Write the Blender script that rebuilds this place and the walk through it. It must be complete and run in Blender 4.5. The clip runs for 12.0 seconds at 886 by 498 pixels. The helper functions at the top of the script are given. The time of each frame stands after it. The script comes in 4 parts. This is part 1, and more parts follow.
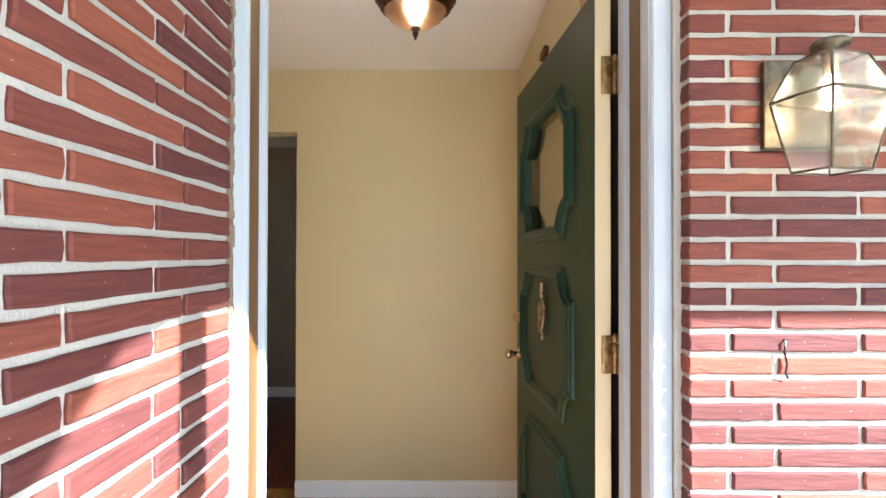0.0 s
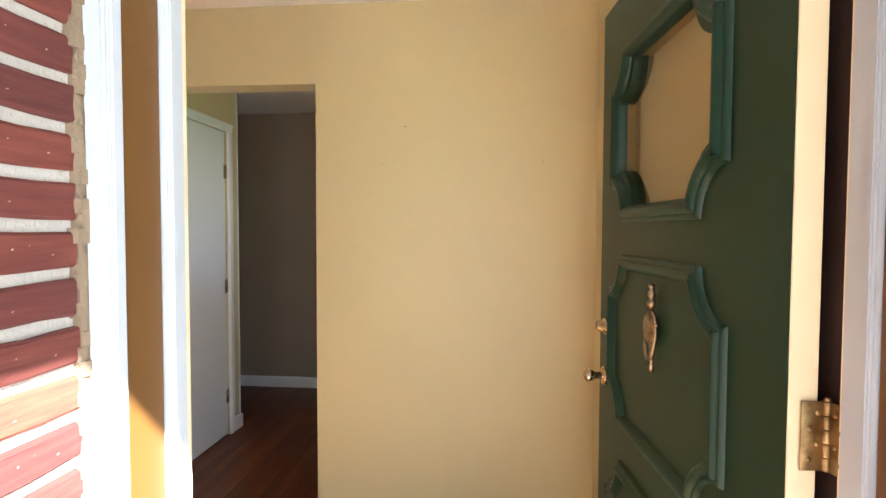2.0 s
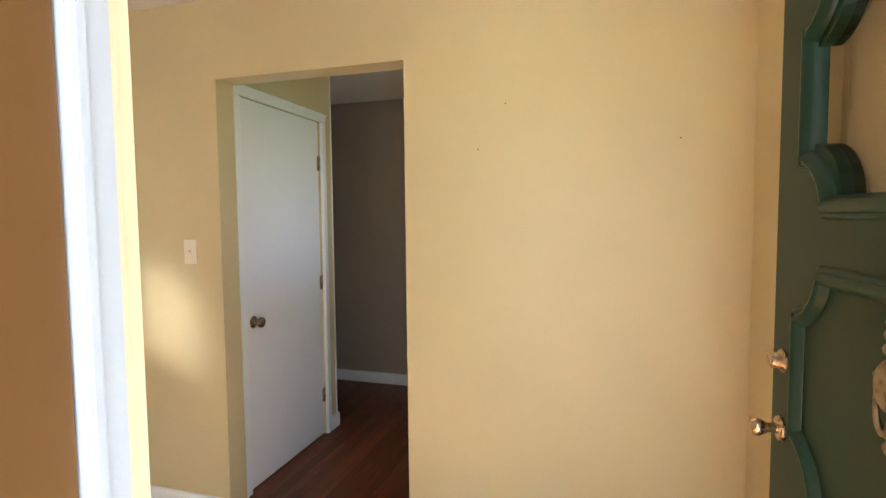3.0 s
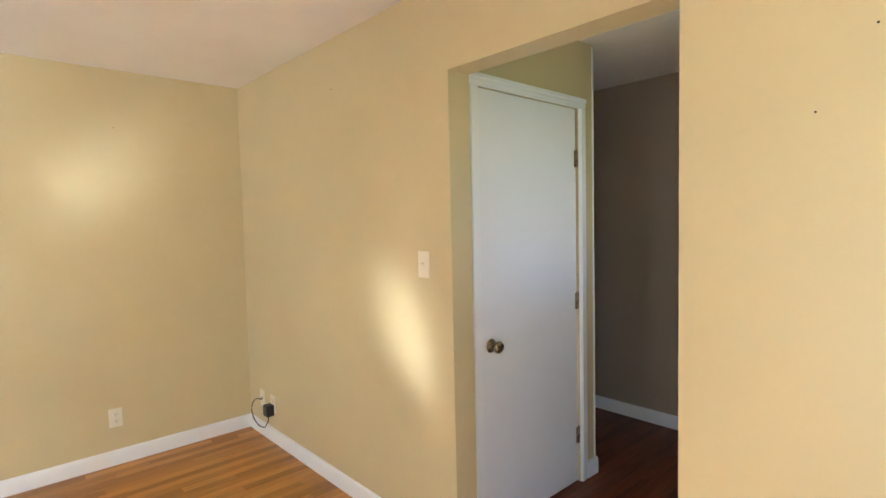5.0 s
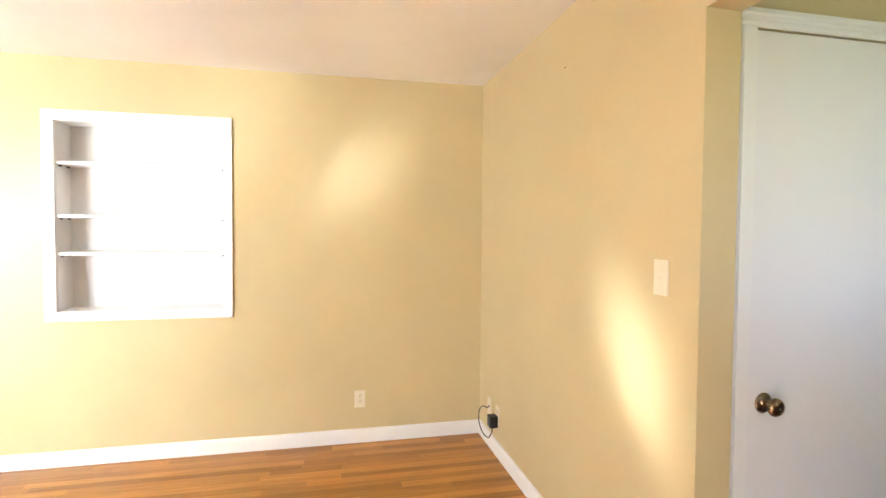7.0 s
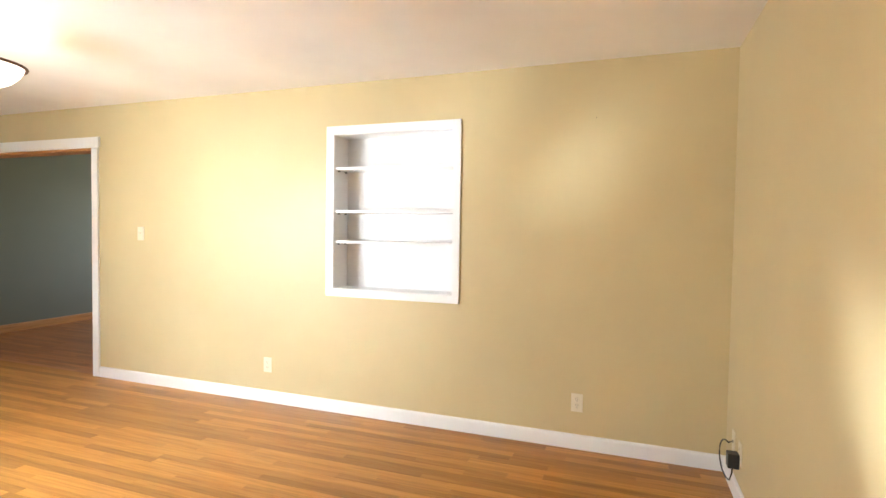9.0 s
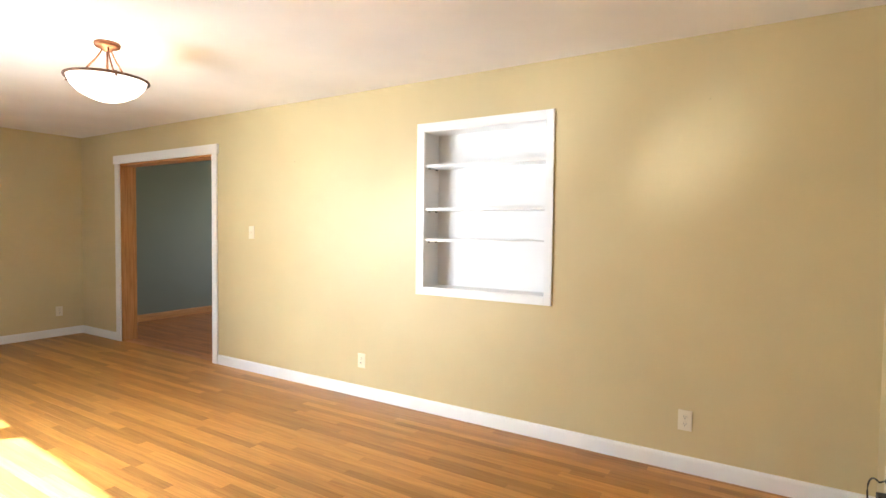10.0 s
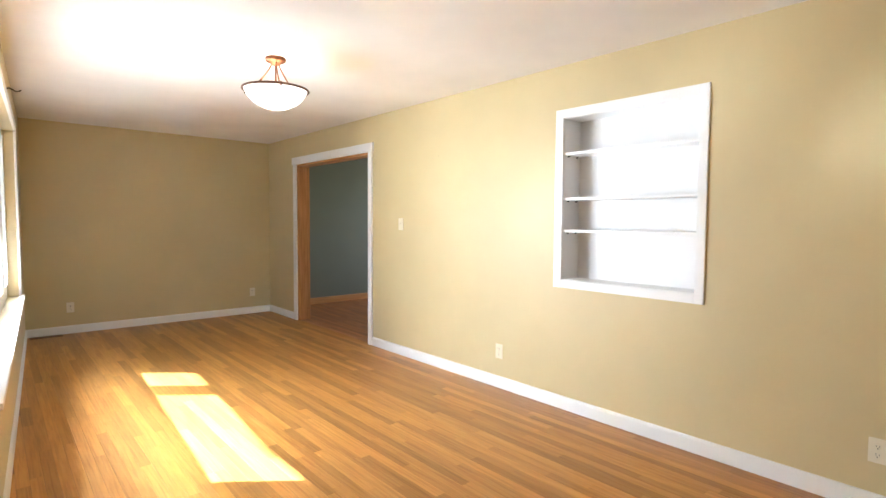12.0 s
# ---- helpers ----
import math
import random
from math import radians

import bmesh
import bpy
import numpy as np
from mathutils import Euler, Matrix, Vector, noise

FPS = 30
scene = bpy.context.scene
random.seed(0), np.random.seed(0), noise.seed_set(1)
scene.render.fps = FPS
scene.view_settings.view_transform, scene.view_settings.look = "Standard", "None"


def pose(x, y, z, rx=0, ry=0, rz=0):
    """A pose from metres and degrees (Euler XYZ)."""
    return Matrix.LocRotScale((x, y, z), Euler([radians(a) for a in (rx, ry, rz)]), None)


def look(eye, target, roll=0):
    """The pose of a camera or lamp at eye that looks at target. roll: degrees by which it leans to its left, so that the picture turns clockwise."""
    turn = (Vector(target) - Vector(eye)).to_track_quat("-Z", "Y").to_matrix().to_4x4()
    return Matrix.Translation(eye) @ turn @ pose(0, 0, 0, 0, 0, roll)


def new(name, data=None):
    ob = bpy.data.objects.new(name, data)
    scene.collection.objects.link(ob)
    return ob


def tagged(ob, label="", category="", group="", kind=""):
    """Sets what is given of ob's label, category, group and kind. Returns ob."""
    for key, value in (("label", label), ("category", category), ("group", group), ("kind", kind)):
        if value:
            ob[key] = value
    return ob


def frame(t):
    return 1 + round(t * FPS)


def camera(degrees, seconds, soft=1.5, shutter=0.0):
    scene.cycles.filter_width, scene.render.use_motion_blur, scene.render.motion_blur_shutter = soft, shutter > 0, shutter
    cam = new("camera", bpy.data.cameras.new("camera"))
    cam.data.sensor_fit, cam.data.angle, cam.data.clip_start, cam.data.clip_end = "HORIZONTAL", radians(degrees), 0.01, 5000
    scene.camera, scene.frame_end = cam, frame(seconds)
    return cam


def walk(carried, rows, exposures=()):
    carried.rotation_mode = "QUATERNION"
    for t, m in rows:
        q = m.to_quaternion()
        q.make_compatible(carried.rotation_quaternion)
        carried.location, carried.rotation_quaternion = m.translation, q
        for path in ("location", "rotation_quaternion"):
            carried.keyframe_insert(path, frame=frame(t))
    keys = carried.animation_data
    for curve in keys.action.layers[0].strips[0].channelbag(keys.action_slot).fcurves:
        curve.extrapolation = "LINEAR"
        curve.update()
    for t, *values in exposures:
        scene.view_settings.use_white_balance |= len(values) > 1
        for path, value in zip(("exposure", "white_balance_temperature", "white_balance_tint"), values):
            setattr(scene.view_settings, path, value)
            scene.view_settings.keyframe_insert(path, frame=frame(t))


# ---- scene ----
cam = camera(81.2, 12.0)
PATH = [
    (0, (0.332, 0.413, 1.378), (0.33, 2.413, 1.4), 0.1),
    (0.5, (0.311, 0.487, 1.382), (0.336, 2.487, 1.396), 0.2),
    (1, (0.302, 0.654, 1.378), (0.288, 2.654, 1.37), 0.4),
    (1.5, (0.295, 0.861, 1.398), (0.236, 2.859, 1.351), 0.5),
    (2, (0.307, 1.023, 1.41), (0.118, 3.012, 1.334), 0.2),
    (2.5, (0.287, 1.198, 1.43), (-0.084, 3.16, 1.322), -0.1),
    (4.5, (0.155, 1.785, 1.469), (-1.108, 3.331, 1.343), -1.6),
    (5, (0.108, 1.922, 1.479), (-1.368, 3.266, 1.366), -1.3),
    (5.5, (0.034, 2.018, 1.453), (-1.592, 3.178, 1.359), -0.7),
    (6, (-0.056, 2.12, 1.448), (-1.817, 3.065, 1.359), -0.3),
    (6.5, (-0.103, 2.183, 1.426), (-1.97, 2.896, 1.352), 0.3),
    (7, (-0.126, 2.308, 1.435), (-2.076, 2.746, 1.363), 0.4),
    (9, (-0.263, 2.798, 1.373), (-2.145, 2.127, 1.303), 0.9),
    (9.5, (-0.369, 2.809, 1.355), (-2.163, 1.928, 1.288), 1.0),
    (10, (-0.429, 2.848, 1.359), (-2.135, 1.807, 1.283), 0.7),
    (10.5, (-0.489, 2.907, 1.377), (-2.083, 1.703, 1.285), 0.3),
    (11, (-0.522, 2.941, 1.372), (-2.013, 1.611, 1.271), 0.2),
    (11.5, (-0.543, 2.952, 1.362), (-1.938, 1.523, 1.254), 0.3),
    (12, (-0.554, 2.957, 1.345), (-1.867, 1.452, 1.236), 0.4),
]
EXPOSURES = [(0.0, 2.95, 5200, 5), (1.0, 3.05, 5300, 6), (1.5, 3.2, 5500, 8), (2.5, 3.50, 5500, 8), (4.4, 3.50, 5300, 7), (5.5, 3.98, 5380, 7), (7.0, 4.22, 5580, 9), (9.0, 3.78, 5560, 8), (12.0, 3.63, 5230, 7)]
walk(cam, [(t, look(eye, target, roll)) for t, eye, target, roll in PATH], EXPOSURES)

# ---- sun, sky and large lights ----
SUN_DIR = Vector((-0.785 * 0.82, 0.62 * 0.82, -0.572)).normalized()
world = bpy.data.worlds.new("world")
scene.world = world
world.use_nodes = True
_sky = world.node_tree.nodes.new("ShaderNodeTexSky")
_sky.sky_type = 'NISHITA'
_sky.sun_disc = False
_sky.sun_elevation = radians(34.9)
_sky.sun_rotation = math.atan2(0.785, -0.62)
_bg = world.node_tree.nodes["Background"]
_bg.inputs["Strength"].default_value = 0.05
world.node_tree.links.new(_sky.outputs[0], _bg.inputs[0])
sun = new("sun", bpy.data.lights.new("sun", 'SUN'))
sun.data.energy = 5.0
sun.data.angle = radians(0.5)
sun.data.color = (1.0, 0.94, 0.84)
sun.matrix_world = look(-SUN_DIR * 20, (0, 0, 0))

# ---- plan, in metres ----
NORTH, WEST, SOUTH, EAST, CEIL = 3.37, -3.615, -4.41, 0.765, 2.44
EDGE_A, EDGE_B = Vector((-0.45, 1.80, 0)), Vector((-0.80, -4.41, 0))   # inner face of the window wall


def area_lamp(name, m, sx, sy, watts, colour):
    ob = new(name, bpy.data.lights.new(name, 'AREA'))
    ob.data.shape, ob.data.size, ob.data.size_y = 'RECTANGLE', sx, sy
    ob.data.energy, ob.data.color = watts, colour
    ob.matrix_world = m
    return ob


def point_lamp(name, p, watts, colour, r=0.03):
    ob = new(name, bpy.data.lights.new(name, 'POINT'))
    ob.data.energy, ob.data.color, ob.data.shadow_soft_size = watts, colour, r
    ob.matrix_world = pose(*p)
    return ob


# light of the sky and of the sunlit drive in the picture window's opening
window_light = area_lamp("window_daylight", look((-0.20, -1.45, 1.22), (-3.30, 1.80, 1.58)), 2.4, 0.95, 4.0, (1.0, 0.955, 0.88))
window_light.data.spread = radians(104)
# added fill lamps in unseen side openings of the hall and of the dining room
area_lamp("hall_fill_light", look((-0.29, 4.05, 1.65), (-1.5, 4.05, 0.8)), 0.7, 0.7, 0.10, (1.0, 0.92, 1.0))
area_lamp("dining_fill_light", look((-8.06, -2.65, 1.45), (-5.0, -3.0, 0.6)), 2.5, 1.3, 4.2, (1.0, 0.97, 0.93))


def floor_mirror_lamp(x, y, width, height, watts):
    """Adds a narrow lamp in place of sun mirrored by varnish at the sunlit patch around (x, y)."""
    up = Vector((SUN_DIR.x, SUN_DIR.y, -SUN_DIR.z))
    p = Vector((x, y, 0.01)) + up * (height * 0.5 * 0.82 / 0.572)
    ob = area_lamp("mirrored_sun_lamp", look(p, p + up), width, height, watts, (1.0, 0.95, 0.86))
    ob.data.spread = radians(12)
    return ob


# added lamps, one for each sun patch on the floor
floor_mirror_lamp(-1.60, -0.42, 1.33, 0.344, 0.085)      # middle light of the window
floor_mirror_lamp(-1.58, 0.90, 0.385, 0.344, 0.034)      # its north light
floor_mirror_lamp(-1.64, -1.75, 0.385, 0.344, 0.020)     # its south light
floor_mirror_lamp(-0.66, 2.50, 0.20, 0.34, 0.040)        # the front doorway


# ---- materials ----
def mat(name, base, rough=0.5, metal=0.0, spec=0.5):
    m = bpy.data.materials.new(name)
    m.use_nodes = True
    b = m.node_tree.nodes["Principled BSDF"]
    b.inputs["Base Color"].default_value = (*base, 1)
    b.inputs["Roughness"].default_value = rough
    b.inputs["Metallic"].default_value = metal
    b.inputs["Specular IOR Level"].default_value = spec
    return m


def nodes_of(m):
    return m.node_tree.nodes, m.node_tree.links, m.node_tree.nodes["Principled BSDF"]


def noise_node(m, scale, detail=3.0, stretch=(1, 1, 1)):
    n, l, _ = nodes_of(m)
    tc = n.new("ShaderNodeTexCoord")
    mp = n.new("ShaderNodeMapping")
    mp.inputs["Scale"].default_value = stretch
    nz = n.new("ShaderNodeTexNoise")
    nz.inputs["Scale"].default_value = scale
    nz.inputs["Detail"].default_value = detail
    l.new(tc.outputs["Object"], mp.inputs[0])
    l.new(mp.outputs[0], nz.inputs["Vector"])
    return nz


def ramp(m, sock, stops):
    n, l, _ = nodes_of(m)
    r = n.new("ShaderNodeValToRGB")
    while len(r.color_ramp.elements) < len(stops):
        r.color_ramp.elements.new(0.5)
    for e, (p, c) in zip(r.color_ramp.elements, stops):
        e.position, e.color = p, (*c, 1)
    l.new(sock, r.inputs[0])
    return r.outputs[0]


def mixc(m, a, b, fac, mode='MULTIPLY'):
    n, l, _ = nodes_of(m)
    x = n.new("ShaderNodeMix")
    x.data_type, x.blend_type = 'RGBA', mode
    if isinstance(fac, float):
        x.inputs[0].default_value = fac
    else:
        l.new(fac, x.inputs[0])
    for s, v in ((x.inputs[6], a), (x.inputs[7], b)):
        if isinstance(v, tuple):
            s.default_value = (*v, 1)
        else:
            l.new(v, s)
    return x.outputs[2]


def bump(m, sock, strength, dist=0.01):
    n, l, b = nodes_of(m)
    u = n.new("ShaderNodeBump")
    u.inputs["Strength"].default_value = strength
    u.inputs["Distance"].default_value = dist
    l.new(sock, u.inputs["Height"])
    l.new(u.outputs[0], b.inputs["Normal"])


def set_colour(m, sock):
    n, l, b = nodes_of(m)
    l.new(sock, b.inputs["Base Color"])


def set_rough(m, sock, lo, hi):
    n, l, b = nodes_of(m)
    r = n.new("ShaderNodeMapRange")
    r.inputs["To Min"].default_value, r.inputs["To Max"].default_value = lo, hi
    l.new(sock, r.inputs[0])
    l.new(r.outputs[0], b.inputs["Roughness"])


def paint(name, base, rough=0.4, spec=0.5, orange=0.08, vary=0.05):
    """Rolled wall or trim paint: faint blotches, fine roller stipple."""
    m = mat(name, base, rough, 0, spec)
    big = noise_node(m, 1.3, 4)
    lo = tuple(c * (1 - vary) for c in base)
    hi = tuple(min(1, c * (1 + vary)) for c in base)
    set_colour(m, ramp(m, big.outputs["Fac"], [(0.3, lo), (0.7, hi)]))
    set_rough(m, big.outputs["Fac"], rough - 0.015, rough + 0.05)
    bump(m, noise_node(m, 160, 2).outputs["Fac"], orange, 0.003)
    return m


M_WALL = paint("tan_wall_paint", (0.585, 0.487, 0.27), 0.44, 0.45, 0.06)
M_CEIL = paint("ceiling_paint", (0.84, 0.815, 0.78), 0.9, 0.2, 0.25)
M_WHITE = paint("white_trim_paint", (0.82, 0.82, 0.82), 0.35, 0.5, 0.04, 0.03)
# outside white: base darkened against glare, the sky's blue cast put into it
M_OUTWHITE = paint("sky_toned_white_paint", (0.42, 0.44, 0.475), 0.45, 0.4, 0.12, 0.08)
M_DOORWHITE = paint("white_door_paint", (0.80, 0.80, 0.82), 0.45, 0.5, 0.05, 0.02)
M_GREEN = paint("green_door_paint", (0.009, 0.027, 0.012), 0.36, 0.3, 0.06, 0.10)
M_GREEN2 = paint("green_moulding_paint", (0.010, 0.034, 0.021), 0.32, 0.3, 0.04, 0.12)
M_CREAM = paint("cream_edge_paint", (0.74, 0.62, 0.40), 0.45, 0.5, 0.05, 0.06)
M_DINING = paint("grey_green_wall_paint", (0.190, 0.185, 0.125), 0.5, 0.4, 0.10)
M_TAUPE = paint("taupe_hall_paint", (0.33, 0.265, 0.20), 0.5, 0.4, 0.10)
M_PLATE = mat("ivory_plastic", (0.76, 0.70, 0.56), 0.35)
M_BLACK = mat("black_plastic", (0.015, 0.015, 0.016), 0.4)
M_STEEL = mat("dark_slot", (0.05, 0.05, 0.05), 0.5)


def shift_by_piece(m, nz):
    """Moves the grain by the piece's random value, so that no two boards are alike."""
    n, l, _ = nodes_of(m)
    oi = n.new("ShaderNodeObjectInfo")
    isl = n.new("ShaderNodeNewGeometry")
    add = n.new("ShaderNodeMath")
    add.operation = 'ADD'
    l.new(oi.outputs["Random"], add.inputs[0])
    l.new(isl.outputs["Random Per Island"], add.inputs[1])
    mul = n.new("ShaderNodeMath")
    mul.operation = 'MULTIPLY'
    mul.inputs[1].default_value = 37.0
    l.new(add.outputs[0], mul.inputs[0])
    vec = n.new("ShaderNodeVectorMath")
    src = nz.inputs["Vector"].links[0].from_socket
    l.new(src, vec.inputs[0])
    l.new(mul.outputs[0], vec.inputs[1])
    l.new(vec.outputs[0], nz.inputs["Vector"])


def wood(name, c0, c1, c2, rough=0.3, grain_axis=1, spread=0.5, coat=0.0):
    """Varnished boards: long grain, board-to-board tone by the object's random value."""
    m = mat(name, c1, rough, 0, 0.27)
    n, l, b = nodes_of(m)
    st = [9.0, 9.0, 9.0]
    st[grain_axis] = 0.55
    g = noise_node(m, 5.0, 6, tuple(st))
    shift_by_piece(m, g)
    g.inputs["Distortion"].default_value = 0.6
    col = ramp(m, g.outputs["Fac"], [(0.20, c0), (0.5, c1), (0.80, c2)])
    oi = n.new("ShaderNodeObjectInfo")
    isl = n.new("ShaderNodeNewGeometry")
    add = n.new("ShaderNodeMath")
    add.operation = 'ADD'
    l.new(oi.outputs["Random"], add.inputs[0])
    l.new(isl.outputs["Random Per Island"], add.inputs[1])
    fr = n.new("ShaderNodeMath")
    fr.operation = 'FRACT'
    l.new(add.outputs[0], fr.inputs[0])
    tone = ramp(m, fr.outputs[0], [(0.0, (1 - spread, 1 - spread * 1.1, 1 - spread * 1.25)), (0.5, (0.95, 0.93, 0.9)), (1.0, (1.2, 1.2, 1.2))])
    col = mixc(m, col, tone, 1.0)
    fine = noise_node(m, 60.0, 3, tuple(1.6 if a != grain_axis else 0.05 for a in range(3)))
    shift_by_piece(m, fine)
    col = mixc(m, col, ramp(m, fine.outputs["Fac"], [(0.34, (0.50, 0.42, 0.34)), (0.52, (1, 1, 1))]), 0.40)
    set_colour(m, col)
    set_rough(m, g.outputs["Fac"], rough - 0.01, rough + 0.04)
    b.inputs["Coat Weight"].default_value = coat
    b.inputs["Coat Roughness"].default_value = 0.20
    return m


M_OAK = wood("oak_floor_boards", (0.41, 0.180, 0.036), (0.48, 0.232, 0.052), (0.54, 0.282, 0.074), 0.37, 1, 0.30, 0.30)
M_OAKRED = wood("red_oak_boards", (0.28, 0.105, 0.028), (0.38, 0.150, 0.042), (0.45, 0.195, 0.060), 0.28, 1, 0.3)
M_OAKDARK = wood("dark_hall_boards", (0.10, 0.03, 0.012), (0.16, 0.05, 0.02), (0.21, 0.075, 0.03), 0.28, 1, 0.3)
M_PINE = wood("honey_pine_trim", (0.42, 0.19, 0.06), (0.52, 0.25, 0.085), (0.60, 0.31, 0.12), 0.38, 2, 0.08)
M_PINEH = wood("honey_pine_rail", (0.42, 0.19, 0.06), (0.52, 0.25, 0.085), (0.60, 0.31, 0.12), 0.38, 0, 0.08)
M_STRIP = paint("brown_weatherstrip", (0.110, 0.050, 0.010), 0.5, 0.4, 0.05, 0.15)
M_GAP = mat("dark_rebate", (0.03, 0.013, 0.008), 0.7)


def metal(name, base, rough, dirt=(0.05, 0.03, 0.015)):
    m = mat(name, base, rough, 1.0)
    n = noise_node(m, 45, 4)
    set_colour(m, ramp(m, n.outputs["Fac"], [(0.3, dirt), (0.55, base)]))
    set_rough(m, n.outputs["Fac"], rough + 0.15, rough - 0.08)
    return m


M_BRASS = metal("aged_brass", (0.62, 0.49, 0.33), 0.24, (0.36, 0.26, 0.16))
M_HINGE = metal("painted_over_brass", (0.33, 0.22, 0.10), 0.42, (0.15, 0.085, 0.035))
M_BRONZE = metal("oiled_bronze", (0.16, 0.085, 0.05), 0.42, (0.06, 0.03, 0.02))
M_KNOCK = metal("worn_brass_knocker", (0.38, 0.28, 0.18), 0.32, (0.14, 0.095, 0.06))
M_COPPER = metal("brushed_copper_bronze", (0.24, 0.10, 0.052), 0.42, (0.14, 0.06, 0.03))
M_ANTIQUE = metal("antique_brass_knob", (0.30, 0.22, 0.13), 0.25, (0.12, 0.08, 0.045))
M_LEAD = metal("weathered_lantern_metal", (0.17, 0.14, 0.10), 0.5, (0.09, 0.07, 0.05))


def glass(name, tint=(1, 1, 1), rough=0.0, wavy=0.0):
    """Clear pane: a thin pane that lets light straight through and mirrors at its surface."""
    m = mat(name, tint, rough)
    n, l, b = nodes_of(m)
    b.inputs["Transmission Weight"].default_value = 1.0
    b.inputs["IOR"].default_value = 1.45
    if wavy:
        bump(m, noise_node(m, 22, 2).outputs["Fac"], wavy, 0.01)
    return m


M_GLASS = glass("window_glass")
M_DOORGLASS = glass("amber_tinted_glass", (0.86, 0.77, 0.60))
M_LANTERNGLASS = glass("seeded_lantern_glass", (0.97, 0.95, 0.90), 0.13, 0.25)


def glow(name, base, colour, strength):
    m = mat(name, base, 0.4)
    _, _, b = nodes_of(m)
    b.inputs["Emission Color"].default_value = (*colour, 1)
    b.inputs["Emission Strength"].default_value = strength
    return m


M_BOWL = glow("lit_alabaster_glass", (0.85, 0.78, 0.65), (1.0, 0.82, 0.56), 0.30)
M_BULB = glow("lit_bulb", (1, 0.9, 0.7), (1.0, 0.74, 0.40), 1.6)
M_LANTERNBULB = glow("lit_lantern_bulb", (1, 0.9, 0.7), (1.0, 0.78, 0.46), 5.0)
M_AMBER = glass("amber_scavo_glass", (0.95, 0.74, 0.42), 0.38, 0.3)


def brick_material():
    m = mat("red_roman_brick", (0.30, 0.07, 0.045), 0.75, 0, 0.3)
    n, l, b = nodes_of(m)
    oi = n.new("ShaderNodeObjectInfo")
    isl = n.new("ShaderNodeNewGeometry")
    add = n.new("ShaderNodeMath")
    add.operation = 'ADD'
    l.new(oi.outputs["Random"], add.inputs[0])
    l.new(isl.outputs["Random Per Island"], add.inputs[1])
    fr = n.new("ShaderNodeMath")
    fr.operation = 'FRACT'
    l.new(add.outputs[0], fr.inputs[0])
    base = ramp(m, fr.outputs[0], [(0.0, (0.090, 0.026, 0.023)), (0.3, (0.115, 0.032, 0.026)), (0.65, (0.152, 0.042, 0.029)), (1.0, (0.205, 0.060, 0.033))])
    streak = noise_node(m, 14, 4, (1, 1, 9))
    shift_by_piece(m, streak)
    base = mixc(m, base, ramp(m, streak.outputs["Fac"], [(0.35, (0.68, 0.66, 0.70)), (0.65, (1.12, 1.1, 1.05))]), 0.6)
    spots = noise_node(m, 90, 2)
    base = mixc(m, base, (0.62, 0.50, 0.44), ramp(m, spots.outputs["Fac"], [(0.735, (0, 0, 0)), (0.78, (0.7, 0.7, 0.7))]), 'MIX')
    set_colour(m, base)
    bump(m, streak.outputs["Fac"], 0.5, 0.004)
    return m


M_BRICK = brick_material()
M_MORTAR = paint("pale_mortar", (0.45, 0.42, 0.375), 0.95, 0.1, 0.9, 0.14)
M_CAULK = paint("grey_mortar_smear", (0.21, 0.155, 0.105), 0.95, 0.1, 0.9, 0.3)
M_CONCRETE = paint("porch_concrete", (0.44, 0.425, 0.40), 0.9, 0.2, 0.6, 0.15)
M_SOFFIT = paint("white_soffit_paint", (0.75, 0.75, 0.73), 0.6, 0.3, 0.1, 0.04)
M_SHINGLE = paint("grey_roof_felt", (0.09, 0.085, 0.08), 0.95, 0.1, 0.9, 0.2)


def lawn_material():
    m = mat("lawn_grass", (0.09, 0.13, 0.04), 0.95, 0, 0.1)
    a = noise_node(m, 3.0, 6)
    set_colour(m, ramp(m, a.outputs["Fac"], [(0.3, (0.06, 0.09, 0.025)), (0.7, (0.15, 0.18, 0.06))]))
    bump(m, noise_node(m, 60, 3).outputs["Fac"], 0.8, 0.03)
    return m


M_LAWN = lawn_material()


# ---- mesh helpers ----
def add_box(bm, p0, p1, m=None):
    c = [(a + b) / 2 for a, b in zip(p0, p1)]
    s = [abs(b - a) for a, b in zip(p0, p1)]
    r = bmesh.ops.create_cube(bm, size=1.0, matrix=Matrix.Translation(c) @ Matrix.Diagonal((*s, 1)))
    if m is not None:
        bmesh.ops.transform(bm, matrix=m, verts=r["verts"])
    return r["verts"]


def box(p0, p1, bev=0.0, seg=2):
    bm = bmesh.new()
    add_box(bm, p0, p1)
    if bev:
        bmesh.ops.bevel(bm, geom=bm.edges[:], offset=bev, segments=seg, affect='EDGES', profile=0.7)
    return bm


